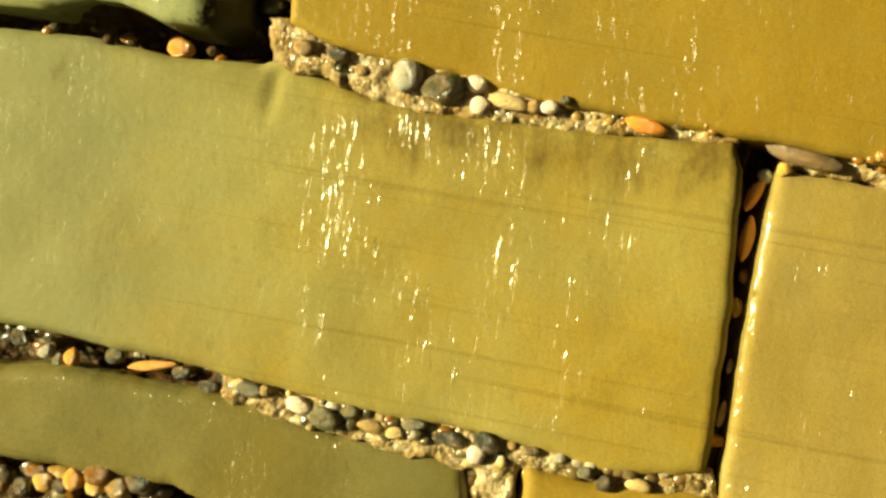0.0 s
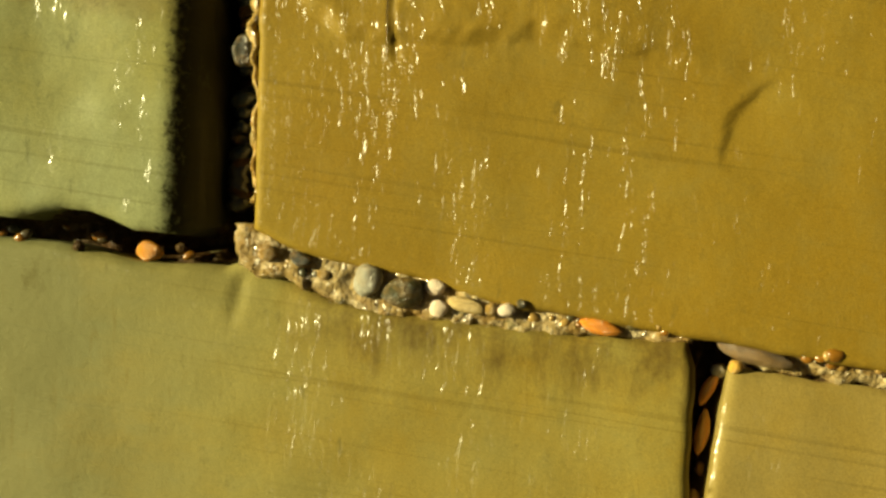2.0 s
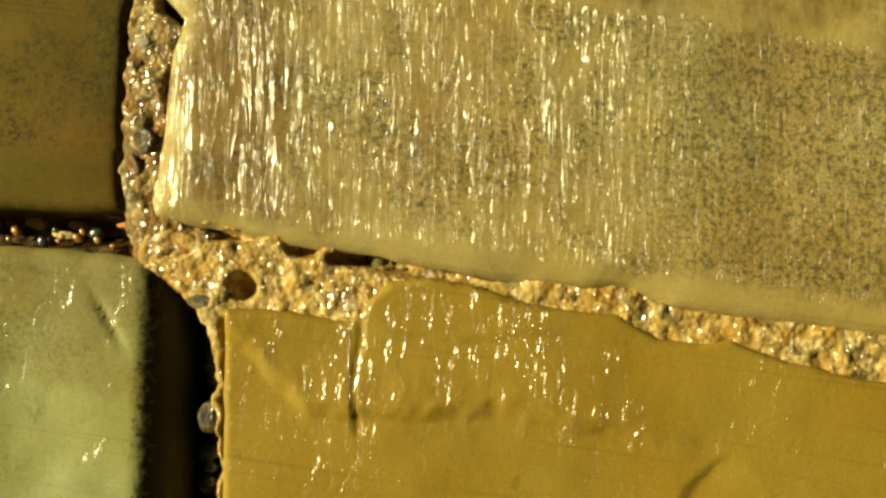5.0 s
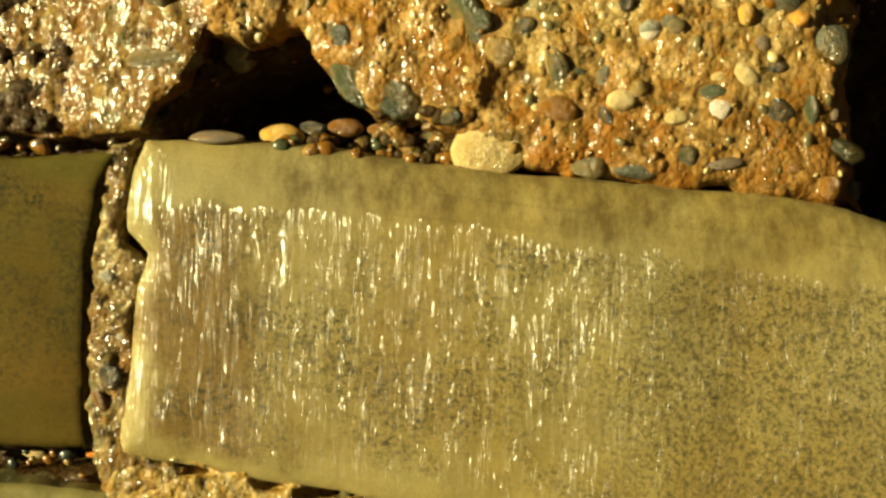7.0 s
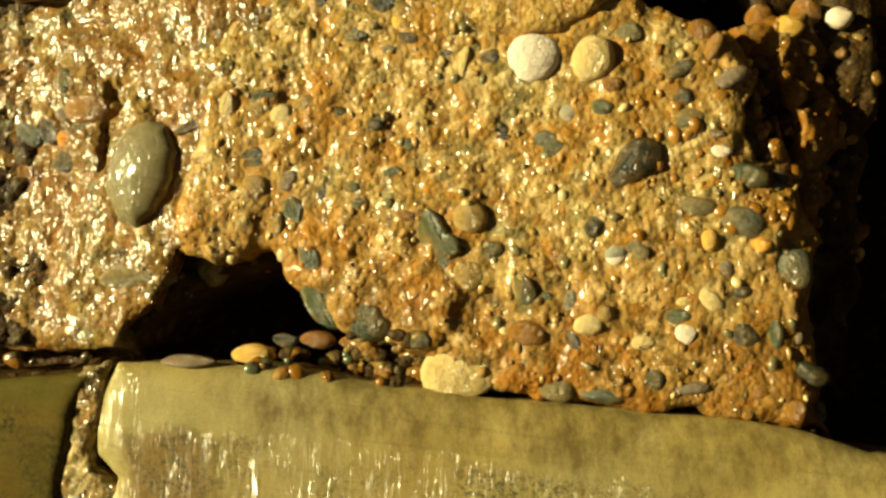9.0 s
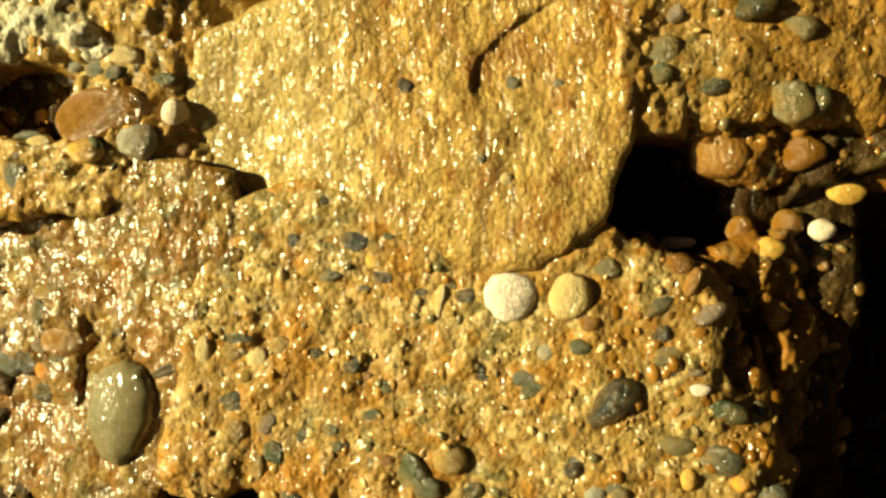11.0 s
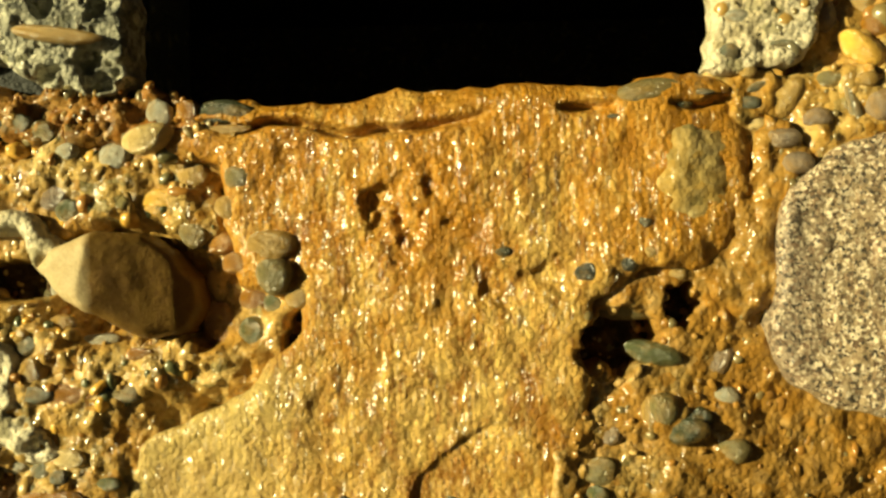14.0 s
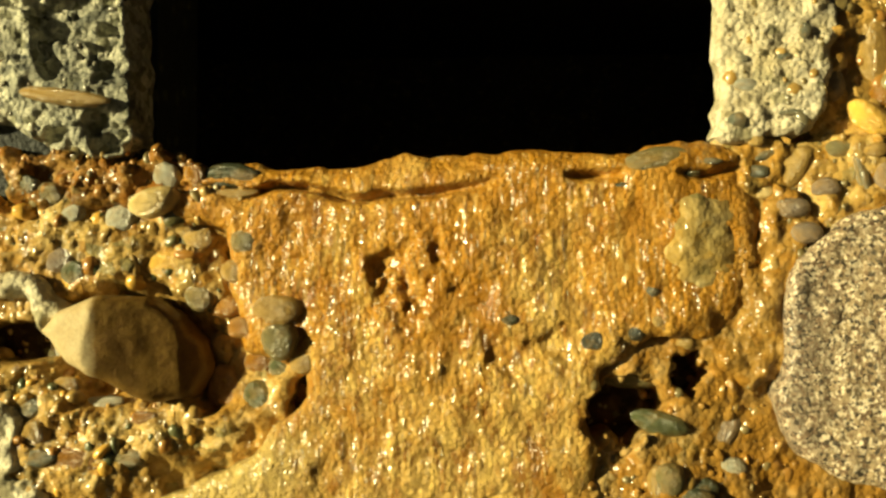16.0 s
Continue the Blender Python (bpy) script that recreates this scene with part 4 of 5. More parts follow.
body(J, [(-0.085, 0.476), (-0.044, 0.464), (0.025, 0.454), (0.094, 0.444), (0.159, 0.430), (0.218, 0.432), (0.220, 0.412), (0.15, 0.417), (0.102, 0.425),
         (0.098, 0.33), (0.072, 0.33), (0.073, 0.420), (-0.05, 0.442), (-0.085, 0.455)], 0.001, JOINT_GRIT, wall,
     edge=0.005, rough=0.0045, rough_size=0.009, warp=0.006, warp_size=0.014, wave=0.002, res=0.0018, seed=36)
body(J, [(0.25, 0.630), (0.55, 0.592), (0.55, 0.570), (0.30, 0.604), (0.25, 0.612)], -0.003, JOINT_GRIT, wall,
     edge=0.006, rough=0.005, rough_size=0.010, warp=0.006, warp_size=0.014, wave=0.002, res=0.002, seed=37)

# ---- pebbles bedded in the joints and the concrete ----
def pebble_mesh(seed, sub):
    bm = bmesh.new()
    bmesh.ops.create_icosphere(bm, subdivisions=sub, radius=0.5)
    off = Vector((seed * 3.1, seed * 1.7, -seed))
    for p in bm.verts:
        k = 1 + 0.28 * noise.noise(p.co * 1.6 + off) + 0.09 * noise.noise(p.co * 4.5 + off)
        p.co = p.co * k
    me = bpy.data.meshes.new("pebble")
    bm.to_mesh(me)
    bm.free()
    me.polygons.foreach_set("use_smooth", [True] * len(me.polygons))
    return me


PEBBLE_MESHES = {}
rng = random.Random(5)


def pebble(u, v, w, h, turn, material, sunk=0.14, parent=None, fine=True):
    kind = (material.name, rng.randrange(5), fine)
    if kind not in PEBBLE_MESHES:
        PEBBLE_MESHES[kind] = pebble_mesh(kind[1] + len(PEBBLE_MESHES) * 0.37, 3 if fine else 2)
        PEBBLE_MESHES[kind].materials.append(material)
    ob = new("pebble", PEBBLE_MESHES[kind])
    thick = min((0.75 if sunk < 0.1 else 0.60) * min(w, h) + 0.1 * max(w, h), 0.017 if sunk > -0.3 else 0.03)
    d = max(surface(u, v), -0.012 if sunk < -0.2 else -0.038) - (sunk + (0.2 if max(w, h) > 0.036 and sunk > -0.3 else 0)) * thick
    ob.matrix_basis = pose(u, WALL_Y - d, v, 0, -turn, 0) @ Matrix.Diagonal((w * 1.08, thick, h * 1.08, 1))
    ob.parent = parent or wall
    return ob


# gravel too fine to pick apart: one joined part for each stretch of concrete
def gravel(n, zone, low, high, materials, seed, name="gravel", parent=None, sink=0.33):
    r = random.Random(seed)
    base = pebble_mesh(seed, 2)
    co = np.array([p.co[:] for p in base.vertices])
    fc = np.array([f.vertices[:] for f in base.polygons])
    for material in materials:
        verts, faces, k = [], [], 0
        for _ in range(n // len(materials)):
            u, v = r.uniform(zone[0], zone[1]), r.uniform(zone[2], zone[3])
            if len(zone) > 4 and inside(np.array([u]), np.array([v]), zone[4])[0] < 0.004:
                continue
            s = low + (high - low) * r.random() ** 2.2
            m = Euler((r.uniform(0, 6), r.uniform(0, 6), r.uniform(0, 6))).to_matrix() @ Matrix.Diagonal((s * r.uniform(0.8, 1.5), s, s * r.uniform(0.55, 1)))
            p = co @ np.array(m).T + np.array((u, WALL_Y - surface(u, v) + sink * s, v))
            verts += p.tolist()
            faces += (fc + k).tolist()
            k += len(co)
        ob = link_mesh(name, verts, faces, material, parent or wall)
        tagged(ob, kind="stuff")


LEFT_RUBBLE = [(-0.25, 1.41), (-0.05, 1.41), (-0.06, 1.50), (0.03, 1.54), (0.04, 1.62), (0.03, 1.70), (-0.25, 1.72)]
LOW_RIGHT = [(-0.05, 1.20), (0.02, 1.17), (0.15, 1.11), (0.36, 1.08), (0.36, 1.24), (0.33, 1.34), (0.22, 1.34), (0.06, 1.36), (-0.04, 1.35)]
gravel(1000, (-0.05, 0.37, 1.08, 1.36, LOW_RIGHT), 0.003, 0.011, [CONCRETE, CONCRETE, CONCRETE, CONCRETE, TAN, GREYOLIVE, ORANGEBROWN, CREAM], 3)
gravel(420, (0.27, 0.55, 1.43, 1.60), 0.003, 0.012, [CONCRETE, CONCRETE, CONCRETE, ORANGEBROWN, GREYOLIVE, TAN], 4)
gravel(960, (-0.25, 0.05, 1.40, 1.72, LEFT_RUBBLE), 0.003, 0.017, [BROWN_RUBBLE, BROWN_RUBBLE, BROWN_RUBBLE, ORANGEBROWN, TAN, TAN, AMBER, OLIVE], 5)
gravel(300, (-0.25, -0.04, 1.15, 1.40), 0.0025, 0.006, [WET_CONCRETE], 6)
gravel(140, (0.41, 0.58, 1.66, 1.75), 0.003, 0.012, [BROWN_RUBBLE, TAN, GREYOLIVE], 7)
gravel(190, (0.25, 0.43, 1.20, 1.36), 0.003, 0.015, [SHELF, ORANGEBROWN, BROWN], 8)


def joint_pebbles(a, b, n, wide, kinds, low=0.003, high=0.009, seed=1):
    """Small loose stones along an open joint from a to b, too many to count."""
    r = random.Random(seed)
    base = pebble_mesh(seed + 0.4, 2)
    co = np.array([p.co[:] for p in base.vertices])
    fc = np.array([f.vertices[:] for f in base.polygons])
    heaps = {}
    for _ in range(n):
        k = r.random()
        u, v = a[0] + (b[0] - a[0]) * k, a[1] + (b[1] - a[1]) * k + r.uniform(-wide, wide)
        size = r.uniform(low, high)
        w, h, thick = size * r.uniform(1.1, 1.8), size * 1.08, 0.85 * size
        turn = Euler((0, radians(r.uniform(-35, 35)), 0)).to_matrix() @ Matrix.Diagonal((w, thick, h))
        verts, faces = heaps.setdefault(r.choice(kinds), ([], []))
        faces += (fc + len(verts)).tolist()
        verts += (co @ np.array(turn).T + np.array((u, WALL_Y - max(surface(u, v), -0.030) + 0.2 * thick, v))).tolist()
    for material, (verts, faces) in heaps.items():
        tagged(link_mesh("joint_gravel", verts, faces, material, wall), kind="stuff")


MIXED = [DARK, DARK, DARK, OLIVE, GREY, DARKOLIVE, DARKOLIVE, BROWN, PALE]
joint_pebbles((-0.24, 0.484), (-0.10, 0.468), 34, 0.007, MIXED, seed=1)
joint_pebbles((-0.10, 0.466), (0.09, 0.432), 40, 0.006, MIXED + [WHITE, CREAM], seed=2)
joint_pebbles((0.10, 0.430), (0.21, 0.424), 20, 0.004, MIXED, seed=3)
joint_pebbles((-0.06, 0.668), (0.11, 0.638), 4, 0.004, [TAN, CREAM, PALE, DARKOLIVE, BROWN], seed=4)
joint_pebbles((0.12, 0.636), (0.22, 0.629), 12, 0.003, [TAN, BROWN, DARKOLIVE], 0.003, 0.006, seed=5)
joint_pebbles((-0.24, 0.392), (-0.11, 0.384), 30, 0.012, [DARK, DARK, ORANGE, TAN, BROWN, OLIVE], 0.008, 0.016, seed=6)
joint_pebbles((-0.25, 0.680), (-0.10, 0.670), 16, 0.006, [DARK, BROWN, SHADE_DARK], seed=7)
joint_pebbles((-0.25, 0.916), (-0.13, 0.910), 18, 0.006, [DARK, BROWN, BROWN, TAN], seed=8)
joint_pebbles((-0.071, 0.69), (-0.069, 0.86), 34, 0.004, [DARK, DARK, DARKOLIVE, SHADE_DARK], 0.007, 0.013, seed=9)
joint_pebbles((0.0, 1.127), (0.13, 1.117), 50, 0.008, [SHADE_DARK, BROWN, SHADE_DARK, WET_CONCRETE, OLIVE, SHELF], 0.003, 0.010, seed=10)
joint_pebbles((0.05, 1.140), (0.13, 1.130), 40, 0.010, [WET_CONCRETE, SHADE_DARK, SHELF, WET_CONCRETE], 0.004, 0.014, seed=13)
joint_pebbles((-0.22, 1.128), (-0.12, 1.128), 10, 0.004, [DARK, BROWN], seed=11)
joint_pebbles((0.25, 0.624), (0.34, 0.612), 12, 0.004, [BROWN, TAN, SHADE_DARK], seed=12)
gravel(90, (0.31, 0.55, 1.39, 1.44), 0.004, 0.015, [SHELF, ORANGEBROWN, DARKOLIVE, BROWN], 9)

body("pale_lump", [(-0.40, 1.575), (-0.120, 1.573), (-0.102, 1.555), (-0.090, 1.530), (-0.080, 1.513), (-0.067, 1.492), (-0.090, 1.486), (-0.113, 1.490), (-0.40, 1.497)],
     0.006, PALE_RUBBLE, wall, "dry pale pitted mortar lump", edge=0.012, rough=0.006, rough_size=0.012, warp=0.010, res=0.0018, seed=33,
     extra=lambda u, v: -0.008 * np.clip(5 * (fbm(u, v, 0.012, 3, 63) - 0.22), 0, 1))
body("lime_crust", [(-0.40, 1.668), (-0.103, 1.660), (-0.088, 1.655), (-0.072, 1.637), (-0.062, 1.624), (-0.088, 1.618), (-0.096, 1.638), (-0.40, 1.640)],
     0.010, PALE_RUBBLE, wall, "pale dry lime crust", edge=0.010, rough=0.004, rough_size=0.012, warp=0.008, res=0.0018, seed=46)
body("river_stone", [(-0.107, 1.245), (-0.101, 1.267), (-0.089, 1.283), (-0.073, 1.289), (-0.059, 1.282), (-0.051, 1.266), (-0.055, 1.247), (-0.066, 1.225),
         (-0.080, 1.215), (-0.093, 1.220)],
     0.009, RIVER_STONE, wall, "large smooth olive-grey river stone, wet", edge=0.026, bulge=0.45, warp=0.003, wave=0.003, res=0.002, seed=38,
     extra=lambda u, v: 0.22 * (u + 0.055))

body(R, [(0.62, 1.74), (0.50, 1.704), (0.470, 1.696), (0.445, 1.689), (0.427, 1.676), (0.416, 1.662), (0.407, 1.647), (0.403, 1.618), (0.405, 1.589), (0.400, 1.575),
         (0.406, 1.549), (0.416, 1.535), (0.440, 1.521), (0.464, 1.514), (0.62, 1.47)], 0.014, GRANITE, wall, "granular grey-brown stone", edge=0.008, rough=0.0030, rough_size=0.010,
     warp=0.005, res=0.0020, seed=18)
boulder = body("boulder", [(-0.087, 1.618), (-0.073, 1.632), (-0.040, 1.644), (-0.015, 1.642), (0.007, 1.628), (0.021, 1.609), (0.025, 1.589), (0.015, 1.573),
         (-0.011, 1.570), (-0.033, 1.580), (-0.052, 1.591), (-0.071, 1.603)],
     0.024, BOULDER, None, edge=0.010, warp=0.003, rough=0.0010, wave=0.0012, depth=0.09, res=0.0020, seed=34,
     extra=lambda u, v: -0.34 * np.maximum(0, u + 0.050 - 0.12 * (v - 1.61) + 0.005 * fbm(u, v, 0.02, 3, 5)) - 0.30 * np.maximum(0, u - 0.006)
     - 0.30 * np.maximum(0, -0.050 + 0.12 * (v - 1.61) - u))
tagged(boulder, "large tan boulder, wet brown with painted shade on one side, bedded in the wall", "boulder")

pier = body("pier", [(-0.40, 2.05), (-0.026, 2.05), (-0.025, 1.90), (-0.025, 1.750), (-0.034, 1.744), (-0.047, 1.738), (-0.067, 1.741), (-0.086, 1.740), (-0.117, 1.761), (-0.40, 1.785)],
            0.004, GREY_DRY, None, edge=0.010, rough=0.0050, rough_size=0.010, warp=0.010, res=0.0014, seed=21, depth=0.040,
            extra=lambda u, v: -0.014 * np.clip(5 * (fbm(u, v, 0.020, 3, 61) - 0.10), 0, 1) - 2.2 * np.maximum(0, u + 0.032 + 0.010 * fbm(u, v, 0.03, 3, 62)))
slab("inner_side", -0.40, -0.022, WALL_Y + 0.022, WALL_Y + 0.14, 1.70, 2.05, SIDE_SHADE, pier, "inner side of the pier, coloured near-black for its shade")
tagged(pier, "rough weathered concrete pier beside the dark opening", "pier", "piers of the opening", "structure")
body(R, [(0.436, 2.05), (0.436, 1.735), (0.65, 1.735), (0.65, 2.05)], -0.006, BROWN_RUBBLE, pier, "pebbly rusty fill beside the pier",
     edge=0.008, rough=0.012, rough_size=0.02, warp=0.01, res=0.0026, seed=24)
body(R, [(-0.13, 1.746), (-0.02, 1.742), (0.02, 1.730), (0.06, 1.724), (0.06, 1.70), (-0.11, 1.70)], 0.000, SHELF, pier, "rusty rubble under the pier",
     edge=0.012, rough=0.014, rough_size=0.016, warp=0.012, res=0.0024, seed=25)
pier_2 = body("pier", [(0.371, 2.05), (0.369, 1.84), (0.364, 1.748), (0.387, 1.740), (0.428, 1.745), (0.441, 1.762), (0.446, 1.84), (0.446, 2.05)],
              0.006, DRY, None, edge=0.006, rough=0.0050, rough_size=0.010, warp=0.007, warp_size=0.02, res=0.0024, seed=22, depth=0.016)
tagged(pier_2, "pale sunlit concrete pier beside the dark opening", "pier", "piers of the opening", "structure")

gravel(170, (0.374, 0.436, 1.745, 1.95), 0.003, 0.012, [DRY, DRY, GREY, PALE, TAN, GREYOLIVE], 11, parent=pier_2, sink=0.36)
gravel(260, (-0.20, -0.030, 1.755, 1.95), 0.003, 0.010, [GREY_DRY, GREY_DRY, PALE, DARK], 12, parent=pier, sink=0.30)
gravel(150, (0.445, 0.60, 1.745, 1.95), 0.005, 0.026, [BROWN_RUBBLE, TAN, BROWN, GREYOLIVE, ORANGEBROWN], 13, parent=pier, sink=0.2)
gravel(110, (-0.12, 0.05, 1.705, 1.742), 0.003, 0.010, [SHELF, ORANGEBROWN, TAN, GREYOLIVE], 14, parent=pier, sink=0.2)

# the chamber behind the opening, closed by added unseen slabs and coloured dark for shade
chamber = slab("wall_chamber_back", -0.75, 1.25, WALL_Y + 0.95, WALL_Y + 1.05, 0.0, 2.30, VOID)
tagged(chamber, "added chamber behind the opening, coloured near-black for its shade", "wall", kind="structure")
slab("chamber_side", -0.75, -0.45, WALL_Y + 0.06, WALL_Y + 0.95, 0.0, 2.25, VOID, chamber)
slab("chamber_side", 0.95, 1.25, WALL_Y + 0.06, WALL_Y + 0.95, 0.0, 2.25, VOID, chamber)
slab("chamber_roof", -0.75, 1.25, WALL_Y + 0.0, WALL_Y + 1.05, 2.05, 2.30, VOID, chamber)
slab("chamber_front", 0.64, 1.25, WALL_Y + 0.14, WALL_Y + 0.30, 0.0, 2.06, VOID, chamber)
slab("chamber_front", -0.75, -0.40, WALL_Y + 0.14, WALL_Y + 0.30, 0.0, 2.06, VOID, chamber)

slab("wall_side", -3.0, -0.50, WALL_Y + 0.03, WALL_Y + 0.90, 0.0, 2.30, STONE_OCHRE, chamber, "plain masonry beside the bay")
slab("wall_side", 0.75, 3.0, WALL_Y + 0.03, WALL_Y + 0.90, 0.0, 2.30, STONE_OCHRE, chamber, "plain masonry beside the bay")
# added ground, out of view; its dark colour cuts light bounced onto the wall
ground = slab("ground", -400, 400, -400, 400, -0.5, 0.0, VOID, bevel=0.02)
tagged(ground, "unseen ground at the foot of the wall, kept dark to limit bounced light", "ground", kind="structure")


# ---- rivulets of water running down the face ----
def rivulet(u, top, bottom, width, seed, out=None):
    """A thin tapering stream that clings to the wall, or hangs free at a given distance out from it."""
    r = random.Random(seed)
    n, around = max(6, int((top - bottom) / 0.004)), 8
    verts, faces = [], []
    for i in range(n + 1):
        k = i / n
        v = top + (bottom - top) * k
        x = u + 0.0006 * math.sin(5 * k + seed) + r.uniform(-0.0003, 0.0003)
        w = width * (0.35 + 0.65 * math.sin(math.pi * min(1, k * 0.9 + 0.08))) * r.uniform(0.8, 1.2)
        d = surface(x, v) + 0.0006 if out is None else out
        for q in range(around):
            a = 2 * math.pi * q / around
            verts.append((x + 0.5 * w * math.cos(a), WALL_Y - d - 0.32 * w * math.sin(a), v))
        if i:
            for q in range(around):
                b = (i - 1) * around
                faces.append((b + q, b + (q + 1) % around, b + around + (q + 1) % around, b + around + q))
    faces.append(tuple(range(around - 1, -1, -1)))
    faces.append(tuple(range(n * around, n * around + around)))
    ob = link_mesh("water_rivulet", verts, faces, WATER)
    return tagged(ob, "thin clear rivulet running down the wet wall", "rivulet", "rivulets on the wall")


rivulet(0.166, 1.708, 1.690, 0.0022, 1)
rivulet(0.199, 1.720, 1.655, 0.0018, 2)
rivulet(0.262, 1.690, 1.660, 0.0022, 3)
rivulet(0.027, 0.862, 0.790, 0.0016, 4)
rivulet(0.172, 1.735, 1.713, 0.0020, 6)
rivulet(0.341, 1.398, 1.372, 0.0014, 7, 0.004)


def bed(rows, sunk, parent=None):
    """Pebbles set in the wall: along, up, width, height, lean, stone."""
    for u, v, w, h, turn, stone in rows:
        pebble(u, v, w, h, turn, stone, sunk=sunk, parent=parent)


def loose(u, v, w, h, turn, stone, sunk, label, group):
    """A pebble that only rests in its place."""
    ob = pebble(u, v, w, h, turn, stone, sunk=sunk, parent=None)
    ob.parent = None
    return tagged(ob, label, "pebble", group)


# the lower joints
bed([
    # first entry: a pale pebble added in place of a white splash of water
    (0.021, 0.655, 0.0156, 0.0190, 0, PALE), (0.043, 0.648, 0.0245, 0.0177, 0, DARKOLIVE), (0.082, 0.642, 0.0204, 0.0088, -15, CREAM), (0.097, 0.640, 0.0079, 0.0079, 0, TAN),
    (0.106, 0.640, 0.0106, 0.0073, 0, WHITE), (0.063, 0.652, 0.0112, 0.0092, 0, WHITE), (0.065, 0.639, 0.0112, 0.0092, 0, WHITE), (0.237, 0.607, 0.0077, 0.0083, 0, PALE),
    (0.245, 0.611, 0.0077, 0.0077, 0, AMBER), (-0.215, 0.483, 0.0126, 0.0105, 0, DARK), (-0.198, 0.475, 0.0101, 0.0094, 0, PALE), (-0.191, 0.470, 0.0063, 0.0098, 0, GREY),
    (-0.154, 0.475, 0.0126, 0.0098, 0, DARKOLIVE), (-0.111, 0.467, 0.0112, 0.0084, 0, DARK), (-0.083, 0.466, 0.0102, 0.0089, 0, DARK), (-0.064, 0.462, 0.0175, 0.0098, -15, GREY),
], -0.25)
bed([
    (-0.071, 0.465, 0.0091, 0.0063, 0, CREAM), (-0.035, 0.454, 0.0150, 0.0082, -20, WHITE), (-0.018, 0.447, 0.0190, 0.0119, -15, OLIVE), (-0.003, 0.452, 0.0102, 0.0068, 0, OLIVE),
    (0.010, 0.444, 0.0184, 0.0082, -10, TAN), (0.037, 0.447, 0.0123, 0.0075, 0, GREY), (0.059, 0.439, 0.0179, 0.0099, -15, DARK), (0.080, 0.439, 0.0145, 0.0119, -20, DARK),
    (0.074, 0.432, 0.0109, 0.0095, 0, WHITE), (0.108, 0.436, 0.0079, 0.0053, 0, DARK), (0.139, 0.426, 0.0089, 0.0075, 0, GREY), (0.151, 0.420, 0.0099, 0.0099, 0, DARK),
    (0.171, 0.420, 0.0145, 0.0079, -10, CREAM), (0.228, 0.547, 0.0051, 0.0083, 0, BROWN), (0.223, 0.492, 0.0032, 0.0096, -8, CREAM), (0.220, 0.463, 0.0046, 0.0165, -10, CREAM),
], -0.25)
bed([
    (-0.093, 0.460, 0.0126, 0.0070, 0, DARK), (-0.055, 0.462, 0.0082, 0.0068, 0, TAN), (0.025, 0.441, 0.0102, 0.0075, 0, CREAM), (0.095, 0.438, 0.0066, 0.0053, 0, TAN),
    (0.124, 0.433, 0.0079, 0.0053, 0, PALE), (0.115, 0.644, 0.0066, 0.0053, 0, DARKOLIVE), (-0.021, 0.666, 0.0123, 0.0082, -10, DARK), (-0.042, 0.669, 0.0116, 0.0089, 0, TAN),
    (-0.007, 0.657, 0.0082, 0.0061, 0, TAN),
], -0.25)
# the open joint at the foot
bed([
    (-0.196, 0.393, 0.0130, 0.0108, 0, AMBER), (-0.202, 0.400, 0.0141, 0.0084, 0, BROWN), (-0.177, 0.396, 0.0123, 0.0130, 0, ORANGE), (-0.159, 0.402, 0.0196, 0.0140, 0, BROWN),
    (-0.163, 0.392, 0.0115, 0.0101, 0, AMBER), (-0.148, 0.394, 0.0154, 0.0154, 0, TAN), (-0.210, 0.389, 0.0108, 0.0108, 0, DARK), (-0.185, 0.391, 0.0108, 0.0087, 0, DARK),
    (-0.134, 0.398, 0.0176, 0.0141, 0, DARK),
], -0.25)
# the upright joints
bed([
    (-0.067, 0.775, 0.0148, 0.0111, 0, DARK), (-0.072, 0.747, 0.0158, 0.0180, 0, DARK), (-0.068, 0.719, 0.0144, 0.0180, 0, DARK), (-0.180, 0.915, 0.0160, 0.0061, -8, CREAM),
    (-0.199, 0.923, 0.0148, 0.0089, 0, BROWN), (-0.169, 0.921, 0.0148, 0.0074, 0, BROWN), (-0.126, 0.917, 0.0185, 0.0081, 0, BROWN), (-0.070, 0.871, 0.0148, 0.0089, 0, DARKOLIVE),
    (-0.055, 0.713, 0.0065, 0.0108, 0, CREAM), (-0.058, 0.691, 0.0058, 0.0108, 0, STONEGREY), (-0.108, 0.974, 0.0141, 0.0170, 0, DARK), (-0.111, 1.038, 0.0089, 0.0074, 0, PALE),
    (-0.103, 0.999, 0.0067, 0.0059, 0, PALE), (-0.115, 0.958, 0.0081, 0.0148, 20, BROWN),
], 0.15)
# the ledge over the speckled block
bed([
    (0.036, 1.140, 0.0222, 0.0111, 0, BROWN), (0.053, 1.126, 0.0222, 0.0111, 0, DARKOLIVE), (0.081, 1.120, 0.0207, 0.0126, 0, ORANGEBROWN), (0.198, 1.109, 0.0216, 0.0144, 0, GREYOLIVE),
    (0.227, 1.106, 0.0266, 0.0101, -6, GREY), (0.282, 1.110, 0.0252, 0.0077, 5, LILAC), (0.347, 1.096, 0.0140, 0.0161, 0, BROWN), (0.364, 1.094, 0.0091, 0.0133, 0, DARK),
    (0.059, 1.138, 0.0144, 0.0086, 0, BROWN), (0.102, 1.129, 0.0185, 0.0133, 0, BROWN), (0.014, 1.140, 0.0163, 0.0089, 0, DARK), (0.110, 1.140, 0.0148, 0.0111, 0, DARKOLIVE),
], 0.1)
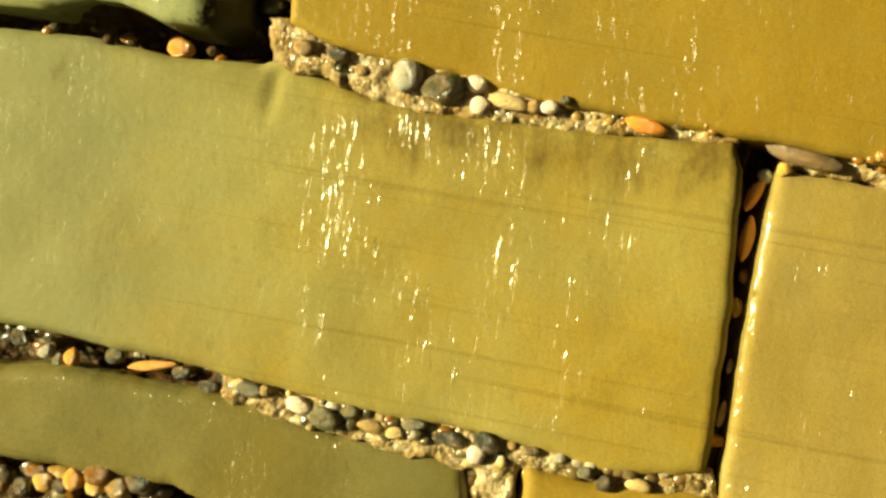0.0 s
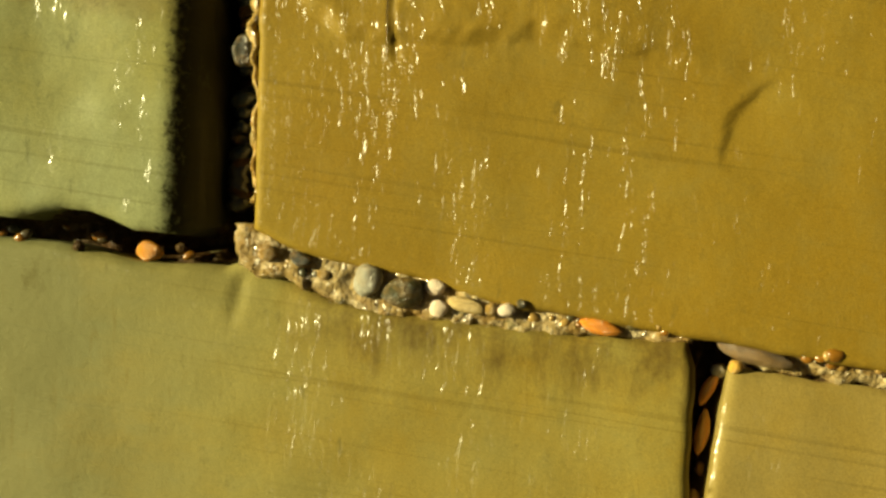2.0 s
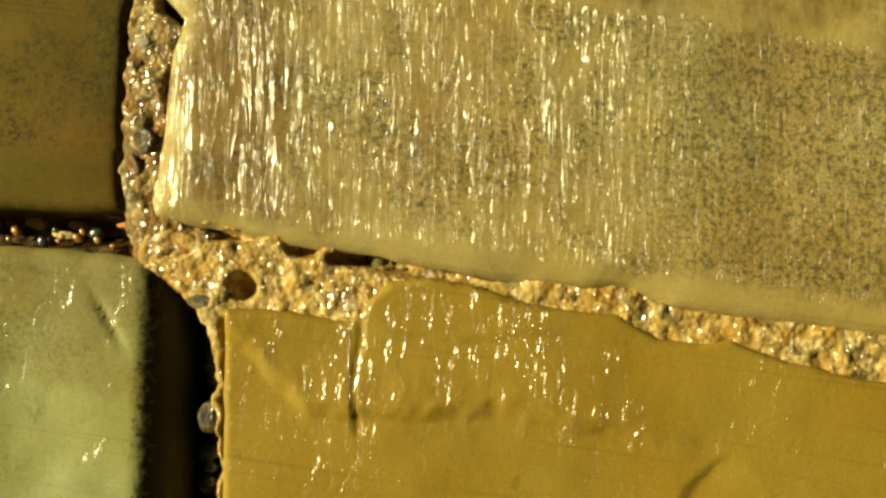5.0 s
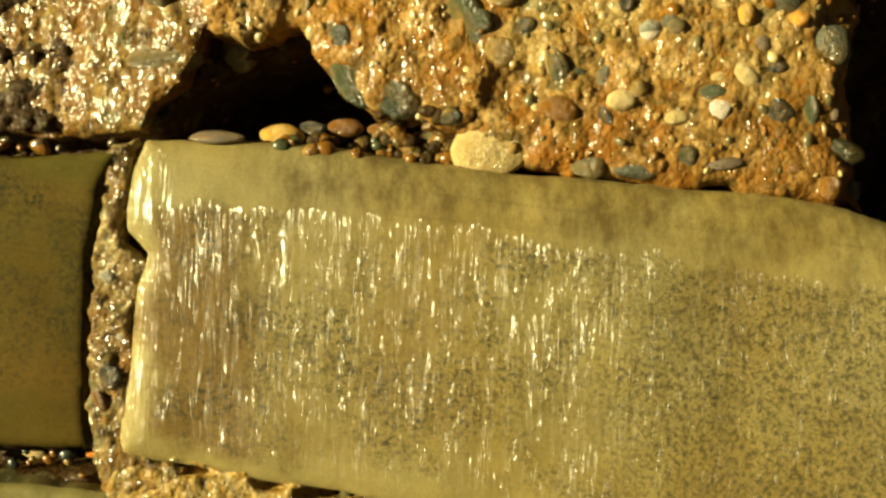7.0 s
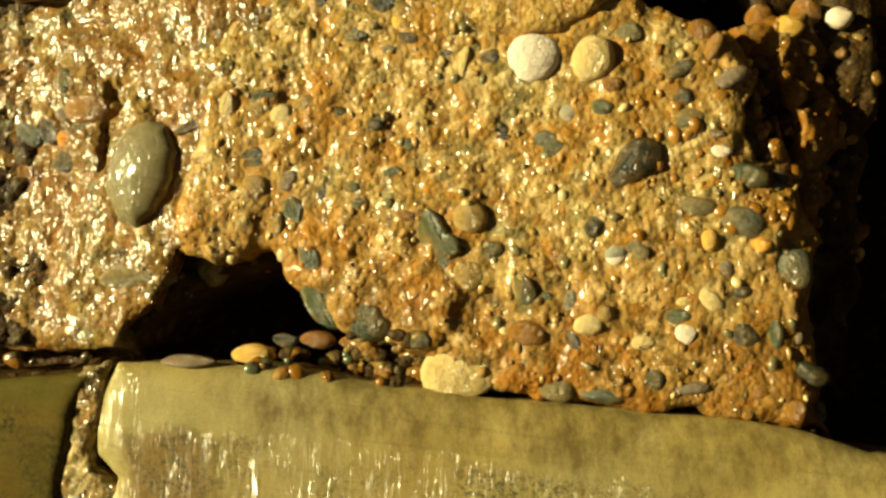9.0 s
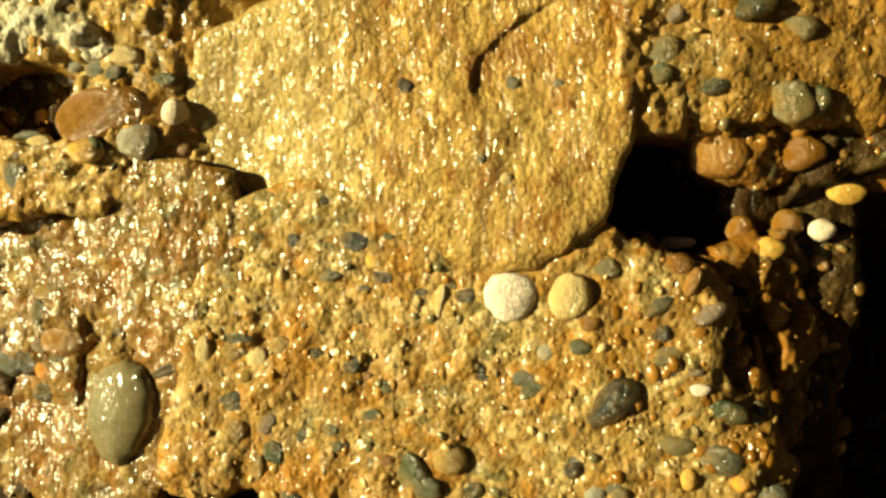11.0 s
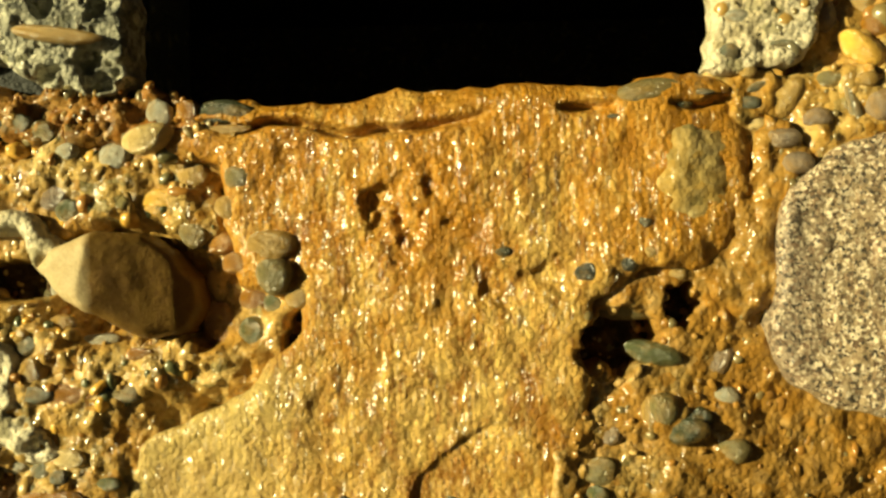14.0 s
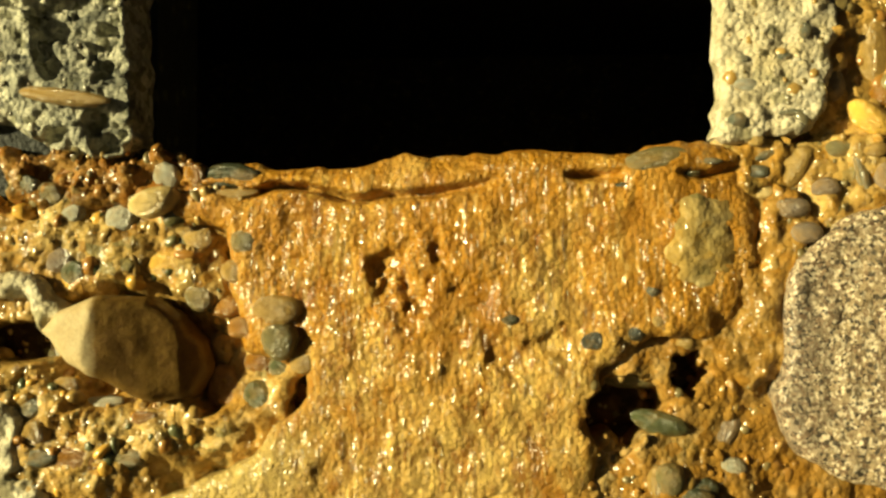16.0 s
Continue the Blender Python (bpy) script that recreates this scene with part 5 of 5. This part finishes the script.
# the wet concrete
bed([
    (0.047, 1.171, 0.0296, 0.0429, 30, OLIVE), (0.075, 1.154, 0.0333, 0.0274, -20, DARKOLIVE), (-0.135, 1.335, 0.0195, 0.0140, 0, TAN), (-0.139, 1.320, 0.0114, 0.0152, 0, OLIVE),
    (-0.120, 1.300, 0.0332, 0.0242, 0, ORANGEBROWN), (-0.140, 1.297, 0.0140, 0.0117, 0, LILAC), (-0.127, 1.288, 0.0152, 0.0076, 0, OLIVE), (-0.139, 1.280, 0.0140, 0.0133, 0, ORANGE),
    (-0.150, 1.288, 0.0152, 0.0213, 0, DARK), (-0.137, 1.265, 0.0228, 0.0144, 0, DARKOLIVE), (-0.043, 1.282, 0.0209, 0.0076, 20, DARK), (-0.080, 1.185, 0.0481, 0.0207, 5, GREYOLIVE),
    (-0.036, 1.190, 0.0215, 0.0259, 0, GREYOLIVE), (-0.166, 1.285, 0.0234, 0.0156, -30, GREY), (-0.144, 1.269, 0.0114, 0.0137, 0, ORANGEBROWN),
], 0.25)
# the concrete, middle
bed([
    (0.086, 1.363, 0.0198, 0.0144, 0, DARK), (0.097, 1.350, 0.0118, 0.0096, 0, AMBER), (0.068, 1.342, 0.0167, 0.0111, 0, GREY), (0.103, 1.339, 0.0163, 0.0089, -20, DARK),
    (0.090, 1.332, 0.0089, 0.0052, 0, GREY), (0.127, 1.328, 0.0096, 0.0059, 0, DARK), (0.139, 1.323, 0.0081, 0.0244, -12, CREAM), (0.156, 1.325, 0.0155, 0.0111, 0, DARK),
    (0.121, 1.462, 0.0096, 0.0096, 0, DARK), (0.190, 1.461, 0.0104, 0.0104, 0, GREY), (0.220, 1.460, 0.0086, 0.0065, 0, GREY), (0.065, 1.390, 0.0076, 0.0076, 0, DARK),
    (0.044, 1.365, 0.0084, 0.0091, 0, DARK), (0.168, 1.413, 0.0082, 0.0074, 0, GREY), (0.183, 1.400, 0.0089, 0.0081, 0, CREAM), (0.107, 1.365, 0.0081, 0.0052, 0, OLIVE),
], 0.28)
bed([
    (0.008, 1.301, 0.0167, 0.0091, 0, DARKOLIVE), (-0.018, 1.296, 0.0111, 0.0185, 0, CREAM), (0.001, 1.292, 0.0163, 0.0111, 0, TAN), (0.018, 1.289, 0.0137, 0.0137, 0, CREAM),
    (0.034, 1.295, 0.0185, 0.0133, 0, TAN), (0.055, 1.290, 0.0133, 0.0081, 0, DARKOLIVE), (0.083, 1.284, 0.0081, 0.0074, 0, DARK), (0.089, 1.275, 0.0096, 0.0067, 0, BROWN),
    (-0.001, 1.262, 0.0213, 0.0114, 0, DARKOLIVE), (0.023, 1.247, 0.0133, 0.0118, 0, LILAC), (0.001, 1.241, 0.0190, 0.0167, 0, TAN), (0.028, 1.226, 0.0163, 0.0067, -40, OLIVE),
    (0.102, 1.267, 0.0111, 0.0096, 0, OLIVE), (0.142, 1.220, 0.0222, 0.0185, 0, TAN), (0.015, 1.215, 0.0148, 0.0222, 0, TAN), (0.046, 1.237, 0.0089, 0.0141, 0, DARKOLIVE),
], 0.28)
bed([
    (0.071, 1.229, 0.0133, 0.0104, 0, OLIVE), (0.093, 1.249, 0.0148, 0.0089, 0, OLIVE), (0.021, 1.242, 0.0126, 0.0111, 0, LILAC), (0.002, 1.256, 0.0148, 0.0089, 0, DARKOLIVE),
    (0.028, 1.225, 0.0141, 0.0185, 30, OLIVE), (0.038, 1.196, 0.0148, 0.0222, 35, GREY), (0.065, 1.240, 0.0111, 0.0089, 0, OLIVE), (0.069, 1.229, 0.0111, 0.0089, 0, OLIVE),
    (0.101, 1.220, 0.0130, 0.0086, 0, BROWN), (0.080, 1.281, 0.0111, 0.0074, 0, DARK), (0.126, 1.200, 0.0229, 0.0178, -20, OLIVE), (0.157, 1.198, 0.0155, 0.0141, 0, DARKOLIVE),
    (0.141, 1.182, 0.0252, 0.0209, 0, TAN), (0.177, 1.174, 0.0137, 0.0223, 25, OLIVE), (0.190, 1.168, 0.0108, 0.0065, 0, OLIVE), (0.208, 1.139, 0.0086, 0.0180, 30, DARK),
], 0.28)
bed([
    (0.206, 1.165, 0.0086, 0.0180, -30, GREY),
], 0.28)
# the concrete, outer side
bed([
    (0.235, 1.306, 0.0148, 0.0111, 0, BROWN), (0.207, 1.288, 0.0141, 0.0118, 0, PALE), (0.229, 1.290, 0.0158, 0.0101, 0, OLIVE), (0.164, 1.277, 0.0096, 0.0096, 0, DARK),
    (0.193, 1.271, 0.0180, 0.0122, 0, GREY), (0.279, 1.315, 0.0223, 0.0122, 22, DARKOLIVE), (0.281, 1.297, 0.0151, 0.0166, 0, DARK), (0.285, 1.283, 0.0216, 0.0130, 0, GREYOLIVE),
    (0.311, 1.309, 0.0223, 0.0137, 22, LILAC), (0.301, 1.330, 0.0101, 0.0216, -30, ORANGEBROWN), (0.325, 1.286, 0.0180, 0.0086, 0, LILAC), (0.304, 1.261, 0.0130, 0.0086, 0, WHITE),
    (0.301, 1.272, 0.0105, 0.0056, 0, LILAC), (0.326, 1.269, 0.0126, 0.0126, 0, GREYOLIVE), (0.321, 1.244, 0.0294, 0.0168, -14, OLIVE), (0.287, 1.272, 0.0072, 0.0058, 0, DARK),
], 0.22)
bed([
    (0.316, 1.216, 0.0324, 0.0194, -20, GREY), (0.289, 1.226, 0.0216, 0.0122, 0, GREYOLIVE), (0.295, 1.203, 0.0122, 0.0122, 0, AMBER), (0.327, 1.200, 0.0115, 0.0094, 0, ORANGE),
    (0.223, 1.214, 0.0096, 0.0118, 0, DARK), (0.235, 1.196, 0.0144, 0.0108, 0, PALE), (0.345, 1.244, 0.0091, 0.0140, 0, DARK), (0.247, 1.342, 0.0216, 0.0144, 0, GREYOLIVE),
    (0.249, 1.200, 0.0130, 0.0101, 0, GREY), (0.236, 1.194, 0.0122, 0.0108, 0, WHITE), (0.275, 1.155, 0.0166, 0.0094, 0, OLIVE), (0.278, 1.165, 0.0119, 0.0070, 0, CREAM),
    (0.295, 1.166, 0.0189, 0.0112, -42, CREAM), (0.279, 1.144, 0.0151, 0.0130, 0, WHITE), (0.252, 1.139, 0.0144, 0.0094, 0, CREAM), (0.313, 1.171, 0.0144, 0.0094, -10, DARK),
], 0.22)
bed([
    (0.317, 1.144, 0.0194, 0.0173, -30, DARK), (0.335, 1.146, 0.0101, 0.0223, 10, OLIVE), (0.349, 1.184, 0.0273, 0.0301, 0, GREY), (0.305, 1.186, 0.0122, 0.0108, 0, LILAC),
    (0.350, 1.141, 0.0070, 0.0091, 0, LILAC), (0.355, 1.118, 0.0280, 0.0161, -12, DARKOLIVE), (0.218, 1.150, 0.0180, 0.0144, 0, CREAM), (0.227, 1.157, 0.0130, 0.0108, 0, TAN),
    (0.259, 1.114, 0.0144, 0.0144, 0, DARKOLIVE), (0.324, 1.107, 0.0140, 0.0070, 0, BROWN), (0.180, 1.144, 0.0252, 0.0180, 0, BROWN), (0.251, 1.196, 0.0108, 0.0086, 0, GREYOLIVE),
    (0.198, 1.264, 0.0163, 0.0111, 0, OLIVE), (0.165, 1.272, 0.0089, 0.0052, 0, DARK),
], 0.22)
# the hollow and its shelf
bed([
    (0.327, 1.415, 0.0425, 0.0389, 0, ORANGEBROWN), (0.383, 1.413, 0.0287, 0.0217, 0, BROWN), (0.414, 1.386, 0.0245, 0.0147, 0, AMBER), (0.321, 1.456, 0.0180, 0.0130, 0, DARKOLIVE),
    (0.372, 1.447, 0.0324, 0.0274, 0, GREYOLIVE), (0.388, 1.445, 0.0161, 0.0175, 0, OLIVE), (0.285, 1.464, 0.0144, 0.0123, 0, OLIVE), (0.288, 1.480, 0.0216, 0.0173, 0, GREYOLIVE),
    (0.347, 1.503, 0.0175, 0.0140, 0, OLIVE), (0.375, 1.367, 0.0216, 0.0173, 0, BROWN), (0.343, 1.364, 0.0180, 0.0166, 20, BROWN), (0.300, 1.355, 0.0216, 0.0086, 0, PALE),
    (0.357, 1.350, 0.0175, 0.0133, 0, AMBER), (0.294, 1.341, 0.0180, 0.0144, 0, BROWN), (0.319, 1.340, 0.0216, 0.0086, -25, BROWN), (0.371, 1.339, 0.0175, 0.0105, -30, BROWN),
], 0.12)
bed([
    (0.339, 1.329, 0.0216, 0.0086, -30, ORANGEBROWN), (0.363, 1.306, 0.0140, 0.0210, 0, BROWN), (0.397, 1.338, 0.0140, 0.0105, -30, ORANGEBROWN), (0.378, 1.321, 0.0180, 0.0072, -40, BROWN),
], 0.12)
# the rubble beside the boulder
bed([
    (-0.099, 1.717, 0.0140, 0.0156, 0, GREY), (-0.084, 1.712, 0.0215, 0.0140, 0, GREYOLIVE), (-0.036, 1.693, 0.0228, 0.0213, 0, PALE), (-0.068, 1.698, 0.0156, 0.0140, 0, PALE),
    (-0.080, 1.668, 0.0220, 0.0190, 0, LILAC), (-0.067, 1.656, 0.0175, 0.0182, 0, OLIVE), (-0.007, 1.663, 0.0361, 0.0190, 10, AMBER), (0.035, 1.635, 0.0266, 0.0190, 0, ORANGEBROWN),
    (0.018, 1.641, 0.0190, 0.0167, 0, GREYOLIVE), (0.072, 1.631, 0.0342, 0.0213, 0, TAN), (0.075, 1.612, 0.0222, 0.0222, 0, GREYOLIVE), (0.049, 1.620, 0.0190, 0.0152, 0, ORANGEBROWN),
    (0.090, 1.597, 0.0190, 0.0152, 0, TAN), (0.083, 1.575, 0.0190, 0.0152, 0, ORANGEBROWN), (0.056, 1.597, 0.0190, 0.0152, 0, BROWN), (0.044, 1.658, 0.0190, 0.0152, 0, TAN),
], 0.22)
bed([
    (0.018, 1.681, 0.0234, 0.0156, 0, TAN), (0.052, 1.677, 0.0167, 0.0137, 0, GREYOLIVE), (0.031, 1.607, 0.0220, 0.0243, 0, TAN), (0.058, 1.571, 0.0236, 0.0220, 0, OLIVE),
    (0.072, 1.591, 0.0182, 0.0167, 0, OLIVE), (-0.094, 1.550, 0.0213, 0.0182, 0, TAN), (-0.064, 1.532, 0.0418, 0.0205, -5, BROWN), (-0.088, 1.534, 0.0228, 0.0129, 0, GREY),
    (-0.052, 1.569, 0.0266, 0.0091, 5, PALE), (-0.076, 1.582, 0.0190, 0.0106, 0, TAN), (-0.097, 1.567, 0.0167, 0.0160, 0, GREY), (-0.082, 1.603, 0.0129, 0.0167, 30, STONEGREY),
    (-0.030, 1.534, 0.0228, 0.0114, 0, GREYOLIVE), (-0.019, 1.560, 0.0190, 0.0091, 0, BROWN),
], 0.22)
bed([
    (-0.122, 1.450, 0.0061, 0.0061, 0, PALE), (-0.139, 1.440, 0.0195, 0.0094, 0, GREY), (-0.147, 1.417, 0.0156, 0.0258, 0, GREY), (-0.066, 1.491, 0.0213, 0.0129, -10, CREAM),
    (-0.116, 1.482, 0.0190, 0.0106, 0, GREY), (-0.086, 1.483, 0.0152, 0.0129, 0, GREY), (-0.072, 1.479, 0.0122, 0.0106, 0, GREY), (-0.039, 1.473, 0.0152, 0.0091, 0, OLIVE),
    (-0.036, 1.428, 0.0228, 0.0114, 0, BROWN), (-0.103, 1.486, 0.0114, 0.0091, 0, STONEGREY),
], 0.22)
# mossy stones along the top of the crust
bed([
    (0.040, 1.721, 0.0410, 0.0170, 0, DARKOLIVE), (0.038, 1.709, 0.0400, 0.0080, 2, TAN), (-0.004, 1.723, 0.0150, 0.0185, 20, PALE), (0.018, 1.722, 0.0150, 0.0150, 0, BROWN),
    (0.325, 1.728, 0.0440, 0.0170, 6, GREYOLIVE), (0.345, 1.720, 0.0180, 0.0110, 0, DARKOLIVE),
], 0.25)
# the crust
bed([
    (0.308, 1.616, 0.0141, 0.0148, 0, DARK), (0.282, 1.610, 0.0170, 0.0126, 0, DARK), (0.225, 1.624, 0.0141, 0.0089, 0, DARKOLIVE), (0.307, 1.588, 0.0429, 0.0170, -5, GREYOLIVE),
    (0.341, 1.608, 0.0163, 0.0111, 0, TAN), (0.368, 1.550, 0.0163, 0.0289, -30, LILAC), (0.373, 1.526, 0.0185, 0.0133, -30, STONEGREY), (0.329, 1.520, 0.0185, 0.0200, 0, GREYOLIVE),
    (0.351, 1.513, 0.0216, 0.0144, 0, DARKOLIVE), (0.318, 1.642, 0.0091, 0.0076, 0, GREY), (0.322, 1.623, 0.0104, 0.0089, 0, TAN), (0.321, 1.517, 0.0158, 0.0245, 0, TAN),
    (0.295, 1.504, 0.0137, 0.0173, 0, LILAC), (0.376, 1.491, 0.0216, 0.0173, 0, GREYOLIVE), (0.314, 1.723, 0.0137, 0.0061, 0, DARKOLIVE), (0.343, 1.719, 0.0185, 0.0059, 5, DARKOLIVE),
], 0.3)
bed([
    (0.359, 1.727, 0.0148, 0.0052, 0, GREY), (0.302, 1.712, 0.0148, 0.0044, 0, DARKOLIVE),
], 0.3)
# the pier and the corner below it
bed([
    (0.392, 1.721, 0.0185, 0.0096, 0, GREY), (0.397, 1.708, 0.0133, 0.0111, 0, CREAM), (0.413, 1.696, 0.0213, 0.0137, 0, LILAC), (0.392, 1.743, 0.0114, 0.0106, 0, TAN),
    (0.402, 1.734, 0.0222, 0.0067, 20, GREY), (0.420, 1.726, 0.0200, 0.0296, -35, TAN), (0.474, 1.806, 0.0244, 0.0407, 0, TAN), (0.481, 1.774, 0.0228, 0.0152, 0, BROWN),
    (0.479, 1.716, 0.0222, 0.0222, 0, LILAC), (0.460, 1.718, 0.0081, 0.0281, 15, GREY), (0.468, 1.734, 0.0148, 0.0089, 0, TAN), (0.419, 1.759, 0.0259, 0.0052, -3, GREY),
    (0.423, 1.813, 0.0076, 0.0099, 0, GREY), (0.410, 1.797, 0.0091, 0.0068, 0, GREY), (0.384, 1.796, 0.0067, 0.0052, 0, GREY), (0.385, 1.778, 0.0190, 0.0084, -10, STONEGREY),
], 0.1, pier_2)
bed([
    (0.379, 1.755, 0.0129, 0.0106, 0, GREY), (0.449, 1.736, 0.0190, 0.0099, 0, GREYOLIVE), (0.437, 1.710, 0.0190, 0.0137, 0, LILAC), (0.367, 1.740, 0.0091, 0.0076, 0, CREAM),
    (0.421, 1.679, 0.0185, 0.0148, 0, LILAC),
], 0.1, pier_2)

# stones that only rest in the joints, on the ledge and in the hollows
loose(-0.122, 0.667, 0.0161, 0.0126, 0, ORANGE, -0.25, "glossy orange pebble wedged under the green block", "pebbles in the joints")
loose(0.163, 0.632, 0.0231, 0.0086, -14, ORANGE, -0.25, "flat orange pebble lying in the upper bed joint", "pebbles in the joints")
loose(0.254, 0.619, 0.0448, 0.0109, -14, LILAC, -0.25, "long flat lilac-grey pebble in the bed joint", "pebbles in the joints")
loose(-0.182, 0.472, 0.0091, 0.0105, 0, ORANGE, -0.25, "small round orange pebble in the lower bed joint", "pebbles in the joints")
loose(-0.131, 0.470, 0.0294, 0.0063, 7, ORANGE, -0.25, "thin orange sliver of stone in the lower joint", "pebbles in the joints")
loose(0.231, 0.595, 0.0070, 0.0198, -25, ORANGE, -0.25, "narrow orange pebble standing in the upright joint", "pebbles in the joints")
loose(0.228, 0.568, 0.0077, 0.0269, -10, ORANGE, -0.25, "long orange-brown pebble standing in the upright joint", "pebbles in the joints")
loose(0.225, 0.528, 0.0058, 0.0115, 0, AMBER, -0.25, "small amber pebble in the upright joint", "pebbles in the joints")
loose(0.217, 0.447, 0.0186, 0.0066, 0, ORANGE, -0.25, "orange pebble at the foot of the upright joint", "pebbles in the joints")
loose(-0.065, 0.797, 0.0151, 0.0202, 10, DARK, -0.25, "dark glassy wet pebble in the shaded joint", "pebbles in the joints")
loose(-0.122, 0.920, 0.0185, 0.0037, 0, ORANGE, -0.25, "thin orange pebble in the dark bed joint", "pebbles in the joints")
loose(0.135, 1.121, 0.0439, 0.0353, 0, CREAM, -0.05, "large cream cobble resting on the speckled block", "stones on the ledge")
loose(-0.041, 1.127, 0.0340, 0.0081, 0, LILAC, -0.25, "flat lilac pebble on the ledge in the hollow", "stones on the ledge")
loose(-0.002, 1.131, 0.0259, 0.0126, 0, AMBER, -0.25, "amber pebble on the ledge in the hollow", "stones on the ledge")
loose(-0.083, 1.454, 0.0628, 0.0323, 10, BROWN, -0.22, "wet glossy brown cobble in the open niche", "stones of the rough middle wall")
loose(-0.034, 1.452, 0.0167, 0.0160, 0, WHITE, -0.1, "small white pebble beside the brown cobble", "stones of the rough middle wall")
loose(-0.059, 1.433, 0.0244, 0.0229, 0, STONEGREY, -0.1, "grey rounded pebble below the brown cobble", "stones of the rough middle wall")
loose(-0.093, 1.428, 0.0213, 0.0144, 8, AMBER, -0.1, "bright amber pebble below the brown cobble", "stones of the rough middle wall")
loose(-0.127, 1.435, 0.0175, 0.0106, 0, CREAM, -0.1, "cream pebble at the edge of the dark hole", "stones of the rough middle wall")
loose(0.184, 1.324, 0.0339, 0.0274, 12, WHITE, 0, "smooth pinkish-white pebble under the crust", "stones of the rough middle wall")
loose(0.223, 1.324, 0.0244, 0.0289, 0, CREAM, 0.1, "rough cream stone beside the white pebble", "stones of the rough middle wall")
loose(0.247, 1.254, 0.0447, 0.0252, 35, DARK, 0.1, "dark green angular stone set in the concrete", "stones of the rough middle wall")
loose(0.328, 1.200, 0.0108, 0.0094, 0, ORANGE, 0.05, "small bright orange pebble in the wet concrete", "stones of the rough middle wall")
loose(0.221, 1.212, 0.0094, 0.0108, 0, DARK, 0.1, "small black pebble in the concrete", "stones of the rough middle wall")
loose(0.295, 1.204, 0.0105, 0.0119, 0, AMBER, 0.05, "small amber pebble in the wet concrete", "stones of the rough middle wall")
loose(0.120, 1.206, 0.0200, 0.0407, 25, OLIVE, 0.15, "long green pebble leaning in the concrete", "stones of the rough middle wall")
loose(0.398, 1.361, 0.0161, 0.0140, 0, WHITE, -0.1, "white pebble on the edge of the dark hollow", "stones of the rough middle wall")
loose(0.033, 1.578, 0.0319, 0.0319, 0, ORANGEBROWN, -0.15, "round wet brown cobble under the boulder", "stones below the opening")
loose(0.326, 1.554, 0.0370, 0.0163, -14, OLIVE, 0, "oblong green-grey pebble below the open pit", "stones below the opening")
loose(0.346, 1.505, 0.0260, 0.0195, 0, DARKOLIVE, 0, "dark green rounded pebble in the wet concrete", "stones below the opening")
loose(-0.010, 1.704, 0.0297, 0.0182, 10, CREAM, -0.25, "smooth cream pebble under the pier, casting a shadow", "stones below the opening")
loose(-0.073, 1.776, 0.0605, 0.0109, -8, TAN, -0.3, "long flat tan pebble jutting from the pier", "stones below the opening")
loose(0.445, 1.781, 0.0192, 0.0244, 0, LILAC, -0.1, "lilac-grey pebble at the edge of the pale pier", "stones below the opening")
loose(0.468, 1.756, 0.0311, 0.0170, -30, AMBER, -0.1, "smooth amber cobble below the pale pier", "stones below the opening")
